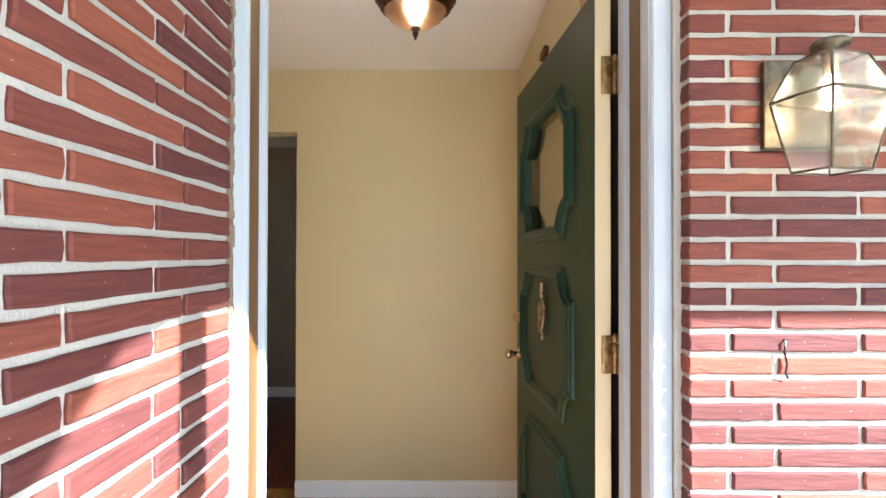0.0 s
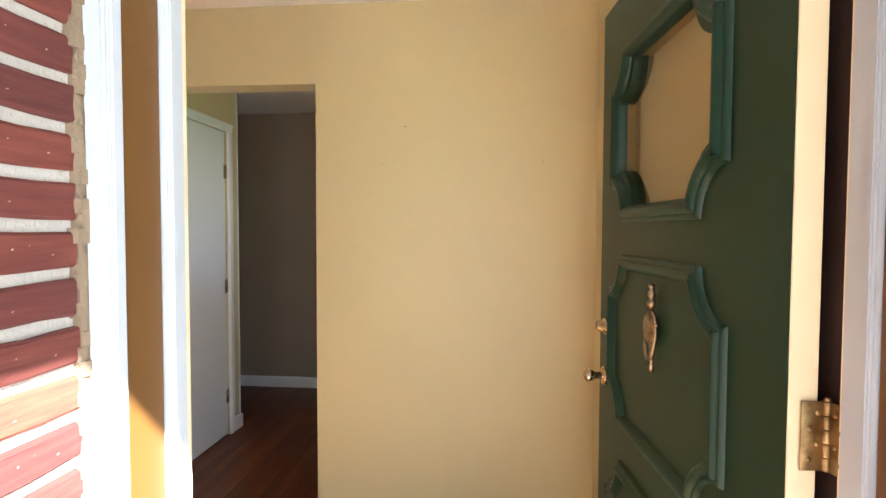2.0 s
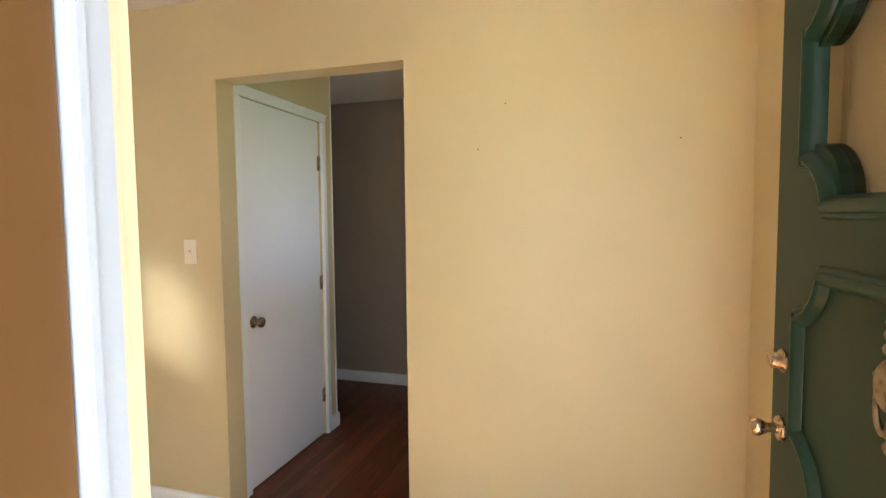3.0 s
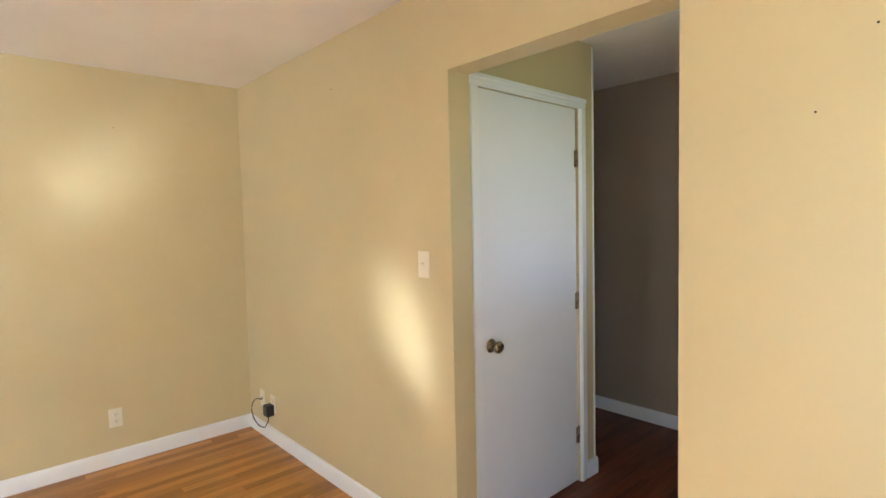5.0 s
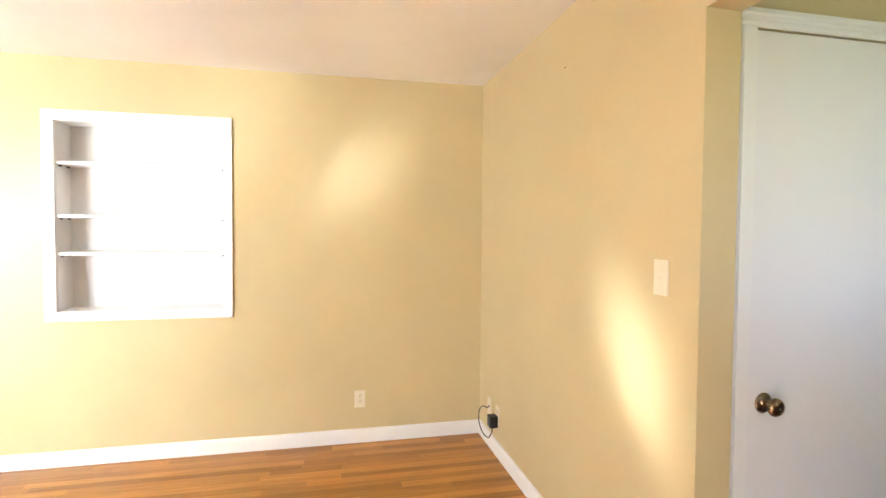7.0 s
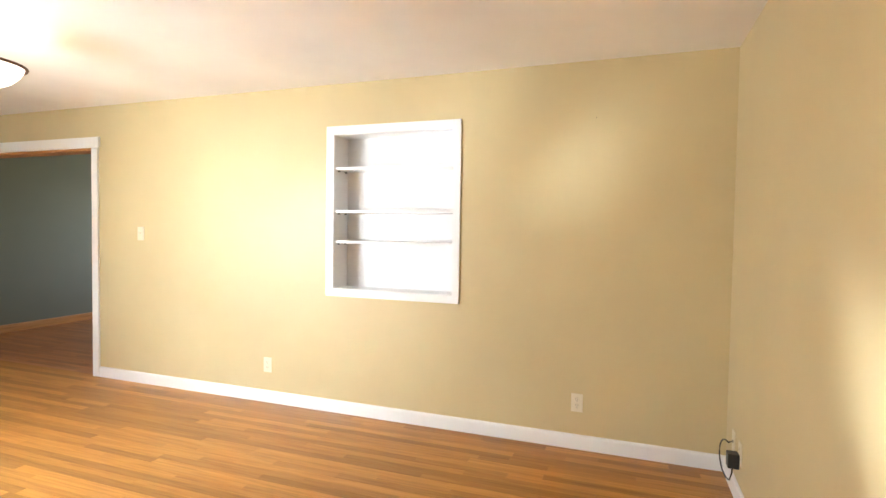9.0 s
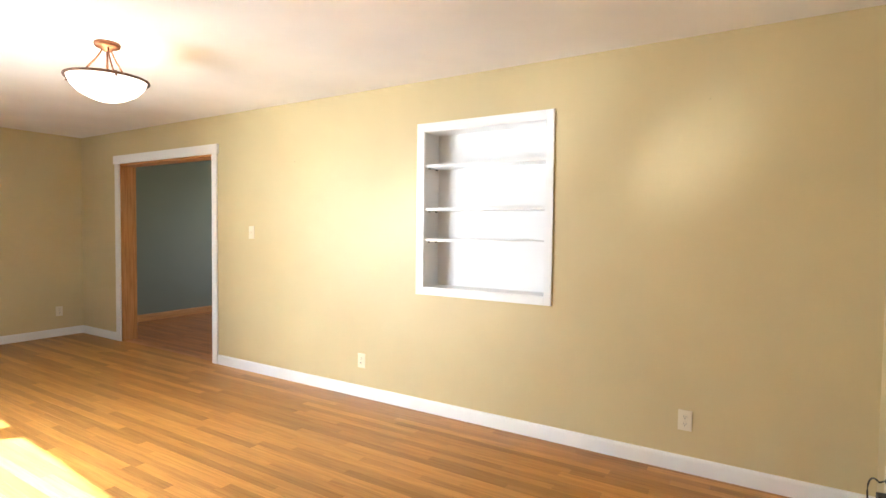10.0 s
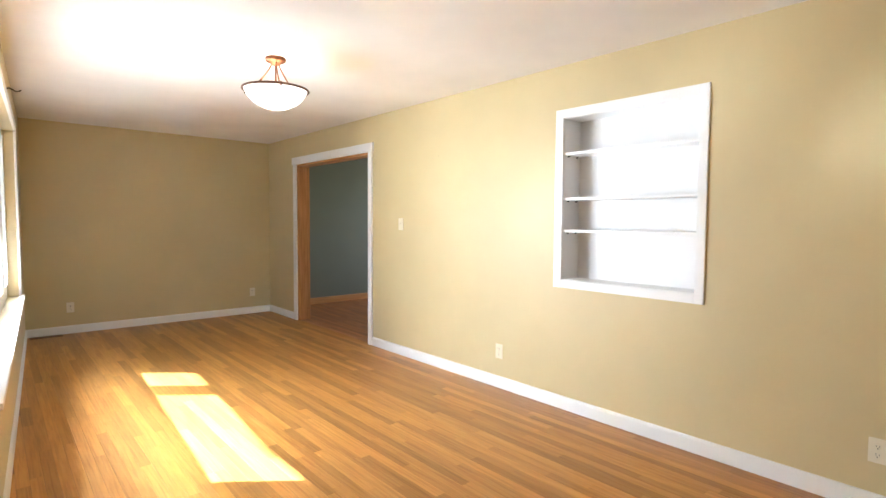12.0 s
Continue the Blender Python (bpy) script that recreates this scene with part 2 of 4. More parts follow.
def lathe(profile, steps=32, m=None, bm=None):
    """A body turned about z from (radius, height) pairs."""
    bm = bm or bmesh.new()
    rings = []
    for r, z in profile:
        rings.append([bm.verts.new((r * math.cos(2 * math.pi * k / steps), r * math.sin(2 * math.pi * k / steps), z)) for k in range(steps)] if r > 1e-6 else [bm.verts.new((0, 0, z))])
    for a, b in zip(rings, rings[1:]):
        for k in range(steps):
            j = (k + 1) % steps
            if len(a) == 1 and len(b) == 1:
                continue
            if len(a) == 1:
                bm.faces.new((a[0], b[j], b[k]))
            elif len(b) == 1:
                bm.faces.new((a[k], a[j], b[0]))
            else:
                bm.faces.new((a[k], a[j], b[j], b[k]))
    if m is not None:
        bmesh.ops.transform(bm, matrix=m, verts=[v for ring in rings for v in ring])
    for f in bm.faces:
        f.smooth = True
    bmesh.ops.recalc_face_normals(bm, faces=bm.faces[:])
    return bm


def tube(points, r, steps=10, bm=None, closed=False):
    """A round bar along the points."""
    bm = bm or bmesh.new()
    pts = [Vector(p) for p in points]
    rings, n = [], len(pts)
    up = Vector((0, 0, 1))
    for i, p in enumerate(pts):
        if closed:
            d = (pts[(i + 1) % n] - pts[i - 1]).normalized()
        else:
            d = (pts[min(i + 1, n - 1)] - pts[max(i - 1, 0)]).normalized()
        side = d.cross(up)
        if side.length < 1e-3:
            side = d.cross(Vector((1, 0, 0)))
        side.normalize()
        other = side.cross(d).normalized()
        rr = r[i] if isinstance(r, (list, tuple)) else r
        rings.append([bm.verts.new(p + side * rr * math.cos(2 * math.pi * k / steps) + other * rr * math.sin(2 * math.pi * k / steps)) for k in range(steps)])
    pairs = list(zip(rings, rings[1:])) + ([(rings[-1], rings[0])] if closed else [])
    for a, b in pairs:
        for k in range(steps):
            j = (k + 1) % steps
            bm.faces.new((a[k], a[j], b[j], b[k])).smooth = True
    if not closed:
        bm.faces.new(rings[0])
        bm.faces.new(rings[-1])
    bmesh.ops.recalc_face_normals(bm, faces=bm.faces[:])
    return bm


def part(name, bm, material, parent=None, label=""):
    me = bpy.data.meshes.new(name)
    bm.to_mesh(me)
    bm.free()
    me.materials.append(material)
    ob = new(name, me)
    if parent is not None:
        ob.parent = parent
    return tagged(ob, label)


def thing(name, label, category, m=None, group="", kind=""):
    ob = new(name)
    ob.empty_display_size = 0.1
    if m is not None:
        ob.matrix_world = m
    return tagged(ob, label, category, group, kind)


def structure(name, bm, material, label, category):
    return tagged(part(name, bm, material), label, category, "", "structure")


def wall_with_hole(p0, p1, axis, holes):
    """A wall block with openings right through it. axis: the one that the wall runs along (0 or 1); holes: (a0, a1, z0, z1)."""
    bm = bmesh.new()
    cuts = sorted({p0[axis], p1[axis], *[v for h in holes for v in h[:2]]})
    for a0, a1 in zip(cuts, cuts[1:]):
        mid = (a0 + a1) / 2
        spans = sorted((h[2], h[3]) for h in holes if h[0] < mid < h[1])
        z = p0[2]
        for z0, z1 in spans + [(p1[2], p1[2])]:
            if z0 - z > 1e-4:
                q0, q1 = list(p0), list(p1)
                q0[axis], q1[axis], q0[2], q1[2] = a0, a1, z, z0
                add_box(bm, q0, q1)
            z = z1
    bmesh.ops.remove_doubles(bm, verts=bm.verts[:], dist=1e-5)
    return bm


# ---- the shell of the house ----
OPEN_X0, OPEN_X1, OPEN_Z = -1.43, -0.51, 2.08
DIN_Y0, DIN_Y1, DIN_Z = -3.50, -1.76, 2.07
HALL_W, HALL_CORNER, HALL_N = -1.475, 4.515, 5.44
NICHE = (0.74, 1.675, 0.93, 2.07)
DOOR_X0, DOOR_X1 = -0.105, 0.805

structure("wall_north", wall_with_hole((-3.75, NORTH, 0), (0.90, NORTH + 0.12, CEIL), 0, [(OPEN_X0, OPEN_X1, 0, OPEN_Z)]), M_WALL, "tan painted wall with an uncased doorway", "wall")
structure("wall_west", wall_with_hole((WEST - 0.15, -4.6, 0), (WEST, NORTH, CEIL), 1, [(DIN_Y0, DIN_Y1, 0, DIN_Z), NICHE]), M_WALL, "long tan painted wall with a shelf niche", "wall")
structure("wall_south", box((WEST, SOUTH - 0.15, 0), (-0.40, SOUTH, CEIL)), M_WALL, "plain tan painted end wall", "wall")
structure("wall_entry", box((EAST, 2.05, 0), (EAST + 0.12, NORTH, CEIL)), M_WALL, "tan painted entry wall behind the door", "wall")
bm = box((-0.47, 1.60, 0), (DOOR_X0 - 0.03, 1.69, CEIL))
add_box(bm, (DOOR_X1 + 0.03, 1.70, 0), (EAST + 0.12, 1.815, CEIL))
add_box(bm, (DOOR_X1 + 0.03, 1.815, 0), (EAST + 0.12, 2.05, CEIL))
add_box(bm, (DOOR_X0 - 0.03, 1.66, 2.13), (DOOR_X1 + 0.03, 1.79, CEIL))
structure("wall_front", bm, M_WALL, "tan painted front wall around the entrance", "wall")

# window wall, running slightly askew along the living room
WALL_E = Matrix.Translation(EDGE_A) @ Matrix.Rotation(math.atan2(-(EDGE_B - EDGE_A).x, -(EDGE_B - EDGE_A).y) * -1, 4, 'Z')
WIN = (-4.73, -1.45, 0.655, 2.10)      # along the wall from its north end, and height
bm = wall_with_hole((0, -6.30, 0), (0.17, 0, CEIL), 1, [WIN])
bmesh.ops.transform(bm, matrix=WALL_E, verts=bm.verts[:])
structure("wall_east", bm, M_WALL, "tan painted wall with a wide window", "wall")

bm = box((WEST - 0.15, SOUTH - 0.15, CEIL), (-0.28, NORTH + 0.12, CEIL + 0.12))
add_box(bm, (-0.28, 1.60, CEIL), (0.90, NORTH + 0.12, CEIL + 0.12))
structure("ceiling", bm, M_CEIL, "off-white painted plaster ceiling", "ceiling")
structure("ceiling_hall", box((-4.0, NORTH + 0.12, CEIL - 0.02), (0.0, 5.6, CEIL + 0.12)), M_CEIL, "off-white painted hall ceiling", "ceiling")
structure("ceiling_dining", box((-8.0, -4.9, CEIL), (WEST - 0.15, 0.5, CEIL + 0.12)), M_CEIL, "off-white painted dining room ceiling", "ceiling")

# hall beyond the doorway
structure("wall_hall_west", wall_with_hole((HALL_W - 0.12, NORTH + 0.12, 0), (HALL_W, HALL_CORNER, CEIL - 0.02), 1, [(3.585, 4.365, 0, 2.06)]), M_WALL, "tan painted hall wall beside a closed door", "wall")
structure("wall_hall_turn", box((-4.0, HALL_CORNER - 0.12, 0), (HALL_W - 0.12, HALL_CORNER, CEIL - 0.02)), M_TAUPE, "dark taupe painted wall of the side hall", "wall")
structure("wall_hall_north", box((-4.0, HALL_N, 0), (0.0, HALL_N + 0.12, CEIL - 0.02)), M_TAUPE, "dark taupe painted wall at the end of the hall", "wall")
# its opening is unseen, added to hold the hall's fill lamp
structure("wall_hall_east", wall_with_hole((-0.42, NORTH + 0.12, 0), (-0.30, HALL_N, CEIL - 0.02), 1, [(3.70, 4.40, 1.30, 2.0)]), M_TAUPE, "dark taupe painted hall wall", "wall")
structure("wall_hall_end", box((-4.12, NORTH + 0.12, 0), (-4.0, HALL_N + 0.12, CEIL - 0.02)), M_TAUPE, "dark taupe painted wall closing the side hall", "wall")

# dining room beyond the cased opening
structure("wall_dining_south", box((-8.0, -4.72, 0), (WEST - 0.15, -4.58, CEIL)), M_DINING, "dark grey-green painted dining room wall", "wall")
# opening added out of view to brighten the dining room
structure("wall_dining_west", wall_with_hole((-8.12, -4.9, 0), (-8.0, 0.5, CEIL), 1, [(-3.9, -1.4, 0.8, 2.1)]), M_DINING, "dark grey-green painted dining room wall", "wall")
structure("wall_dining_north", box((-8.0, 0.38, 0), (WEST - 0.15, 0.5, CEIL)), M_DINING, "dark grey-green painted dining room wall", "wall")

# ground and porch
structure("ground", box((-600, -600, -0.60), (600, 600, -0.22)), M_LAWN, "sunlit lawn around the house", "ground")
# drive part is unseen, added wide and pale to bounce sun indoors
structure("porch_slab", box((-0.12, -7.0, -0.22), (7.5, 1.560, -0.08), 0.003), M_CONCRETE, "pale sunlit concrete porch, unseen drive bouncing sun indoors", "porch")
def flat_prism(outline, z0, z1):
    bm = bmesh.new()
    rings = [[bm.verts.new((x, y, z)) for x, y in outline] for z in (z0, z1)]
    for k in range(len(outline)):
        j = (k + 1) % len(outline)
        bm.faces.new((rings[0][k], rings[0][j], rings[1][j], rings[1][k]))
    bm.faces.new(rings[0])
    bm.faces.new(rings[1])
    bmesh.ops.recalc_face_normals(bm, faces=bm.faces[:])
    return bm


# unseen eaves, outlines cut so their shadow edges fall on brick and floor
for outline in (((-0.42, -5.6), (0.66, -5.6), (0.74, -3.6), (0.862, -2.0), (0.862, -0.4), (-0.42, -0.4)),
                ((-0.28, 0.607), (-0.28, -0.4), (1.40, -0.4), (1.209, -0.058), (1.063, 0.21), (1.03, 0.43), (1.03, 0.607)),
                ((-0.28, 0.607), (3.4, 0.607), (3.4, 1.60), (-0.28, 1.60))):
    structure("eave", flat_prism(outline, 2.30, 2.42), M_SOFFIT, "white painted roof eave, unseen, set to block sun", "eave")
# unseen eave, added to keep the sun out of the hall opening
structure("eave", box((-0.29, 3.50, 2.10), (1.60, 5.60, 2.20)), M_SOFFIT, "white painted roof eave, unseen, set to block sun", "eave")
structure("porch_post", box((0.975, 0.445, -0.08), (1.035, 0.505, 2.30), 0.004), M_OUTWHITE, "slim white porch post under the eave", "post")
structure("roof_slab", box((-8.2, -5.2, 2.75), (0.70, 5.8, 2.95)), M_SHINGLE, "low dark shingled roof", "roof")
structure("porch_gable_wall", box((0.88, 1.70, -0.2), (3.4, 1.82, 2.75)), M_SOFFIT, "house wall behind the porch brick", "wall")

# inside floors under the boards
bm = box((WEST - 0.15, SOUTH - 0.15, -0.15), (-0.48, NORTH + 0.10, -0.012))
add_box(bm, (-0.48, 1.66, -0.15), (0.9, NORTH + 0.10, -0.012))
structure("floor", bm, M_OAKDARK, "dark subfloor under oak strips", "floor")
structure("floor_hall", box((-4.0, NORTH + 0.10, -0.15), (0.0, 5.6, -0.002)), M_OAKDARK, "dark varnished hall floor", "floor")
structure("floor_dining", box((-8.0, -4.9, -0.15), (WEST - 0.15, 0.5, -0.002)), M_OAKDARK, "red-brown varnished dining room floor", "floor")

# ---- small trims of the setting ----
def base_profile(length, h=0.093, d=0.014):
    """A baseboard along x with a rounded top, its back at y = 0, facing -y."""
    prof = [(0, 0), (-d, 0), (-d, h - 0.02), (-d * 0.85, h - 0.009), (-d * 0.5, h - 0.002), (0, h)]
    bm = bmesh.new()
    ends = [[bm.verts.new((x, y, z)) for y, z in prof] for x in (0, length)]
    n = len(prof)
    for k in range(n):
        j = (k + 1) % n
        bm.faces.new((ends[0][k], ends[0][j], ends[1][j], ends[1][k]))
    bm.faces.new(ends[0])
    bm.faces.new(ends[1])
    bmesh.ops.recalc_face_normals(bm, faces=bm.faces[:])
    return bm


def baseboard(p, angle, length, material=None, label="white painted wooden baseboard", h=0.093):
    ob = structure("baseboard", base_profile(length, h), material or M_WHITE, label, "baseboard")
    ob.matrix_world = pose(p[0], p[1], 0, 0, 0, angle)
    return ob


baseboard((WEST, NORTH), 0, OPEN_X0 - WEST)
baseboard((OPEN_X1, NORTH), 0, EAST - OPEN_X1)
baseboard((WEST, DIN_Y1 + 0.075), 90, NORTH - DIN_Y1 - 0.075)
baseboard((WEST, SOUTH), 90, DIN_Y0 - 0.09 - SOUTH)
baseboard((-0.70, SOUTH), 180, 2.915)
E_LEN = (EDGE_B - EDGE_A).length
E_ANG = math.degrees(math.atan2(-(EDGE_B - EDGE_A).x, -(EDGE_B - EDGE_A).y)) * -1
baseboard((EDGE_A.x, EDGE_A.y), -90 + E_ANG, E_LEN - 0.02)
baseboard((EAST, NORTH), -90, 0.5)
baseboard((-4.0, HALL_N), 0, 3.7)
baseboard((HALL_W, HALL_CORNER - 0.09), 90, 0.104)
structure("corner_trim", box((HALL_W - 0.010, HALL_CORNER - 0.012, 0.094), (HALL_W + 0.003, HALL_CORNER + 0.003, CEIL - 0.03), 0.002), M_WHITE, "narrow white corner bead in the hall", "trim")
baseboard((HALL_W, HALL_CORNER), 180, 2.4)
baseboard((WEST - 0.15, -4.58), 180, 4.2, M_PINEH, "honey pine baseboard in the dining room", 0.10)
baseboard((-8.0, -4.58), 90, 4.9, M_PINE, "honey pine baseboard in the dining room", 0.10)


def casing_bar(p0, p1, bev=0.006):
    return box(p0, p1, bev, 2)


# white casing and pine lining of the dining opening
trim = thing("door_casing", "white painted casing around a pine-lined opening", "door casing", kind="structure")
part("side_casing", casing_bar((WEST, DIN_Y0 - 0.085, 0), (WEST + 0.02, DIN_Y0 + 0.002, DIN_Z)), M_WHITE, trim)
part("side_casing", casing_bar((WEST, DIN_Y1 - 0.002, 0), (WEST + 0.02, DIN_Y1 + 0.072, DIN_Z)), M_WHITE, trim)
part("head_casing", casing_bar((WEST, DIN_Y0 - 0.105, DIN_Z), (WEST + 0.026, DIN_Y1 + 0.09, DIN_Z + 0.095)), M_WHITE, trim)
part("jamb_lining", box((WEST - 0.17, DIN_Y0, 0), (WEST - 0.001, DIN_Y0 + 0.02, DIN_Z - 0.02), 0.003), M_PINE, trim, "honey pine jamb board")
part("jamb_lining", box((WEST - 0.17, DIN_Y1 - 0.02, 0), (WEST - 0.001, DIN_Y1, DIN_Z - 0.02), 0.003), M_PINE, trim, "honey pine jamb board")
part("head_lining", box((WEST - 0.17, DIN_Y0, DIN_Z - 0.02), (WEST - 0.001, DIN_Y1, DIN_Z), 0.003), M_PINEH, trim, "honey pine head board")
part("back_casing", box((WEST - 0.17, DIN_Y0 - 0.07, 0), (WEST - 0.151, DIN_Y0 - 0.001, DIN_Z + 0.07), 0.003), M_PINE, trim, "honey pine casing")
part("back_casing", box((WEST - 0.17, DIN_Y1 + 0.001, 0), (WEST - 0.151, DIN_Y1 + 0.07, DIN_Z + 0.07), 0.003), M_PINE, trim, "honey pine casing")


# ---- front entrance frame ----
def entrance_frame():
    fr = thing("door_frame", "white painted entrance frame with brown weatherstrip", "door frame", kind="structure")
    top = 2.12
    # the hinge side stands a little deeper than the latch side
    for sx, x, y0, out, ys, yj in ((1, DOOR_X1, 1.60, 0.052, (1.655, 1.6575, 1.738, 1.7405, 1.797), 1.90), (-1, DOOR_X0 + 0.004, 1.548, 0.040, (1.567, 1.5705, 1.634, 1.636, 1.671), 1.70)):
        bm = bmesh.new()
        add_box(bm, (x, y0, -0.06), (x + sx * out, ys[0], top + 0.05))
        add_box(bm, (x + sx * 0.004, y0 - 0.007, -0.06), (x + sx * out * 0.72, y0 + 0.004, top + 0.05))
        bmesh.ops.bevel(bm, geom=bm.edges[:], offset=0.003, segments=2, affect='EDGES')
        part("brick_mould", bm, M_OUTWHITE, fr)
        part("weatherstrip", box((x + sx * 0.004, ys[1], -0.05), (x + sx * 0.028, ys[2], top), 0.002), M_STRIP, fr, "brown stained rebate strip")
        bm = bmesh.new()
        add_box(bm, (x - sx * 0.005, ys[3], -0.05), (x + sx * 0.028, ys[4], top))
        add_box(bm, (x - sx * 0.009, ys[3] + 0.002, -0.05), (x + sx * 0.004, ys[3] + 0.013, top))
        bmesh.ops.bevel(bm, geom=bm.edges[:], offset=0.002, segments=2, affect='EDGES')
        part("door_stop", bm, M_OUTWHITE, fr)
        part("edge_bead", box((x - sx * 0.001, ys[4] + 0.0005, -0.05), (x + sx * 0.028, ys[4] + 0.0075, top), 0.001), M_CREAM, fr, "cream painted bead")
        part("jamb", box((x + sx * 0.009, ys[4] + 0.008, -0.05), (x + sx * 0.0285, yj, top), 0.001), M_GAP if sx > 0 else M_CREAM, fr)
    part("head", box((DOOR_X0 - 0.028, 1.60, 2.122), (DOOR_X1 + 0.028, 1.80, 2.15), 0.003), M_WHITE, fr)
    part("threshold", box((DOOR_X0 - 0.028, 1.56, -0.10), (DOOR_X1 + 0.028, 1.80, 0.012), 0.006), M_PINEH, fr, "worn wooden threshold")
    part("strike_plate", box((DOOR_X0 - 0.0005, 1.670, 0.86), (DOOR_X0 + 0.002, 1.690, 0.93), 0.0008), M_BRASS, fr, "brass strike plate")


entrance_frame()


# ---- front door ----
def plaque(u0, u1, z0, z1, r, arc=8, s=0.012):
    """A rectangle whose corners are scooped out, with a small step at either end of each scoop."""
    pts = []
    for cx, cz, a0 in ((u0, z0, 90), (u1, z0, 180), (u1, z1, 270), (u0, z1, 0)):
        for k in range(arc + 1):
            a = radians(a0 - 90 * k / arc)
            c = (math.cos(a), math.sin(a))
            if s and k == 0:
                pts.append((cx + r * c[0], cz + r * c[1]))
            pts.append((cx + (r - s) * c[0], cz + (r - s) * c[1]))
            if s and k == arc:
                pts.append((cx + r * c[0], cz + r * c[1]))
    return pts


def ring_offset(pts, d):
    n, out = len(pts), []
    for i in range(n):
        a, b, c = Vector(pts[i - 1]), Vector(pts[i]), Vector(pts[(i + 1) % n])
        e0, e1 = (b - a).normalized(), (c - b).normalized()
        n0, n1 = Vector((-e0.y, e0.x)), Vector((-e1.y, e1.x))
        m = (n0 + n1)
        m = m / max(m.length_squared, 0.7) * 2
        out.append(b + m * d)
    return out


def moulding(pts, profile):
    """A raised moulding that follows the outline, from (inset, height) pairs; height along +y."""
    bm = bmesh.new()
    rings = []
    for d, h in profile:
        rings.append([bm.verts.new((p[0], h, p[1])) for p in ring_offset(pts, d)])
    n = len(pts)
    for a, b in zip(rings, rings[1:]):
        for k in range(n):
            j = (k + 1) % n
            bm.faces.new((a[k], a[j], b[j], b[k]))
    bmesh.ops.recalc_face_normals(bm, faces=bm.faces[:])
    return bm


def soften(ob):
    """Rounded faces, with the mitred corners left crisp."""
    ob.data.shade_smooth()
    ob.data.set_sharp_from_angle(angle=radians(58))
    return ob


def holed_slab(w, h, hole, y0, y1):
    """A slab in x and z with a shaped hole right through it."""
    bm = bmesh.new()
    lo = 0.015
    cx, cz = sum(p[0] for p in hole) / len(hole), sum(p[1] for p in hole) / len(hole)
    sides = []

    def to_edge(p):
        dx, dz = p[0] - cx, p[1] - cz
        c = []
        if dx:
            c.append((((w if dx > 0 else 0) - cx) / dx, 0 if dx > 0 else 2))
        if dz:
            c.append((((h if dz > 0 else lo) - cz) / dz, 1 if dz > 0 else 3))
        k, side = min(c)
        return (cx + dx * k, cz + dz * k), side
    corners = {(0, 1): (w, h), (1, 2): (0, h), (2, 3): (0, lo), (3, 0): (w, lo)}
    n = len(hole)
    for y, flip in ((y0, 1), (y1, 0)):
        inn = [bm.verts.new((p[0], y, p[1])) for p in hole]
        outs = [to_edge(p) for p in hole]
        ov = [bm.verts.new((p[0], y, p[1])) for p, _ in outs]
        rim = []
        for k in range(n):
            j = (k + 1) % n
            poly = [inn[k], ov[k]]
            rim.append(ov[k])
            side = outs[k][1]
            while side != outs[j][1]:
                c = corners[(side, (side + 1) % 4)]
                cv = bm.verts.new((c[0], y, c[1]))
                poly.append(cv)
                rim.append(cv)
                side = (side + 1) % 4
            poly += [ov[j], inn[j]]
            bm.faces.new(poly if flip else poly[::-1])
        sides.append((inn, rim))
    for a, c in zip(sides[0], sides[1]):
        for k in range(len(a)):
            j = (k + 1) % len(a)
            bm.faces.new((a[k], a[j], c[j], c[k]))
    return bm


def hinge(parent, m, name="hinge", material=None, w=0.032, h=0.104, fold=0):
    """A butt hinge: knuckled barrel along z, two leaves with screw heads. m: its place."""
    material = material or M_HINGE
    bm = bmesh.new()
    for k in range(5):
        lathe([(0, 0), (0.0062, 0.0), (0.0068, 0.001), (0.0068, h / 5 - 0.002), (0.0062, h / 5 - 0.001), (0, h / 5 - 0.001)], 12, Matrix.Translation((0, 0, -h / 2 + k * h / 5)), bm)
    lathe([(0, 0), (0.005, 0), (0.005, 0.004), (0, 0.007)], 12, Matrix.Translation((0, 0, h / 2)), bm)
    hg = part(name, bm, material, parent, "aged brass butt hinge")
    hg.matrix_world = m
    for s in (-1, 1):
        bm = box((s * 0.006, -0.0012, -h / 2), (s * (0.006 + w), 0.0012, h / 2), 0.0006, 1)
        for k, z in enumerate((-0.035, -0.012, 0.012, 0.035)):
            lathe([(0.0042, 0), (0.0038, 0.0012), (0, 0.0016)], 10, Matrix.Translation((s * (0.014 if k % 2 else 0.026), -0.0012, z * h / 0.104)) @ Matrix.Rotation(radians(90), 4, 'X'), bm)
        if s > 0 and fold:
            bmesh.ops.transform(bm, matrix=Matrix.Rotation(radians(fold), 4, 'Z'), verts=bm.verts[:])
        part("hinge_leaf", bm, material, hg)
    return hg


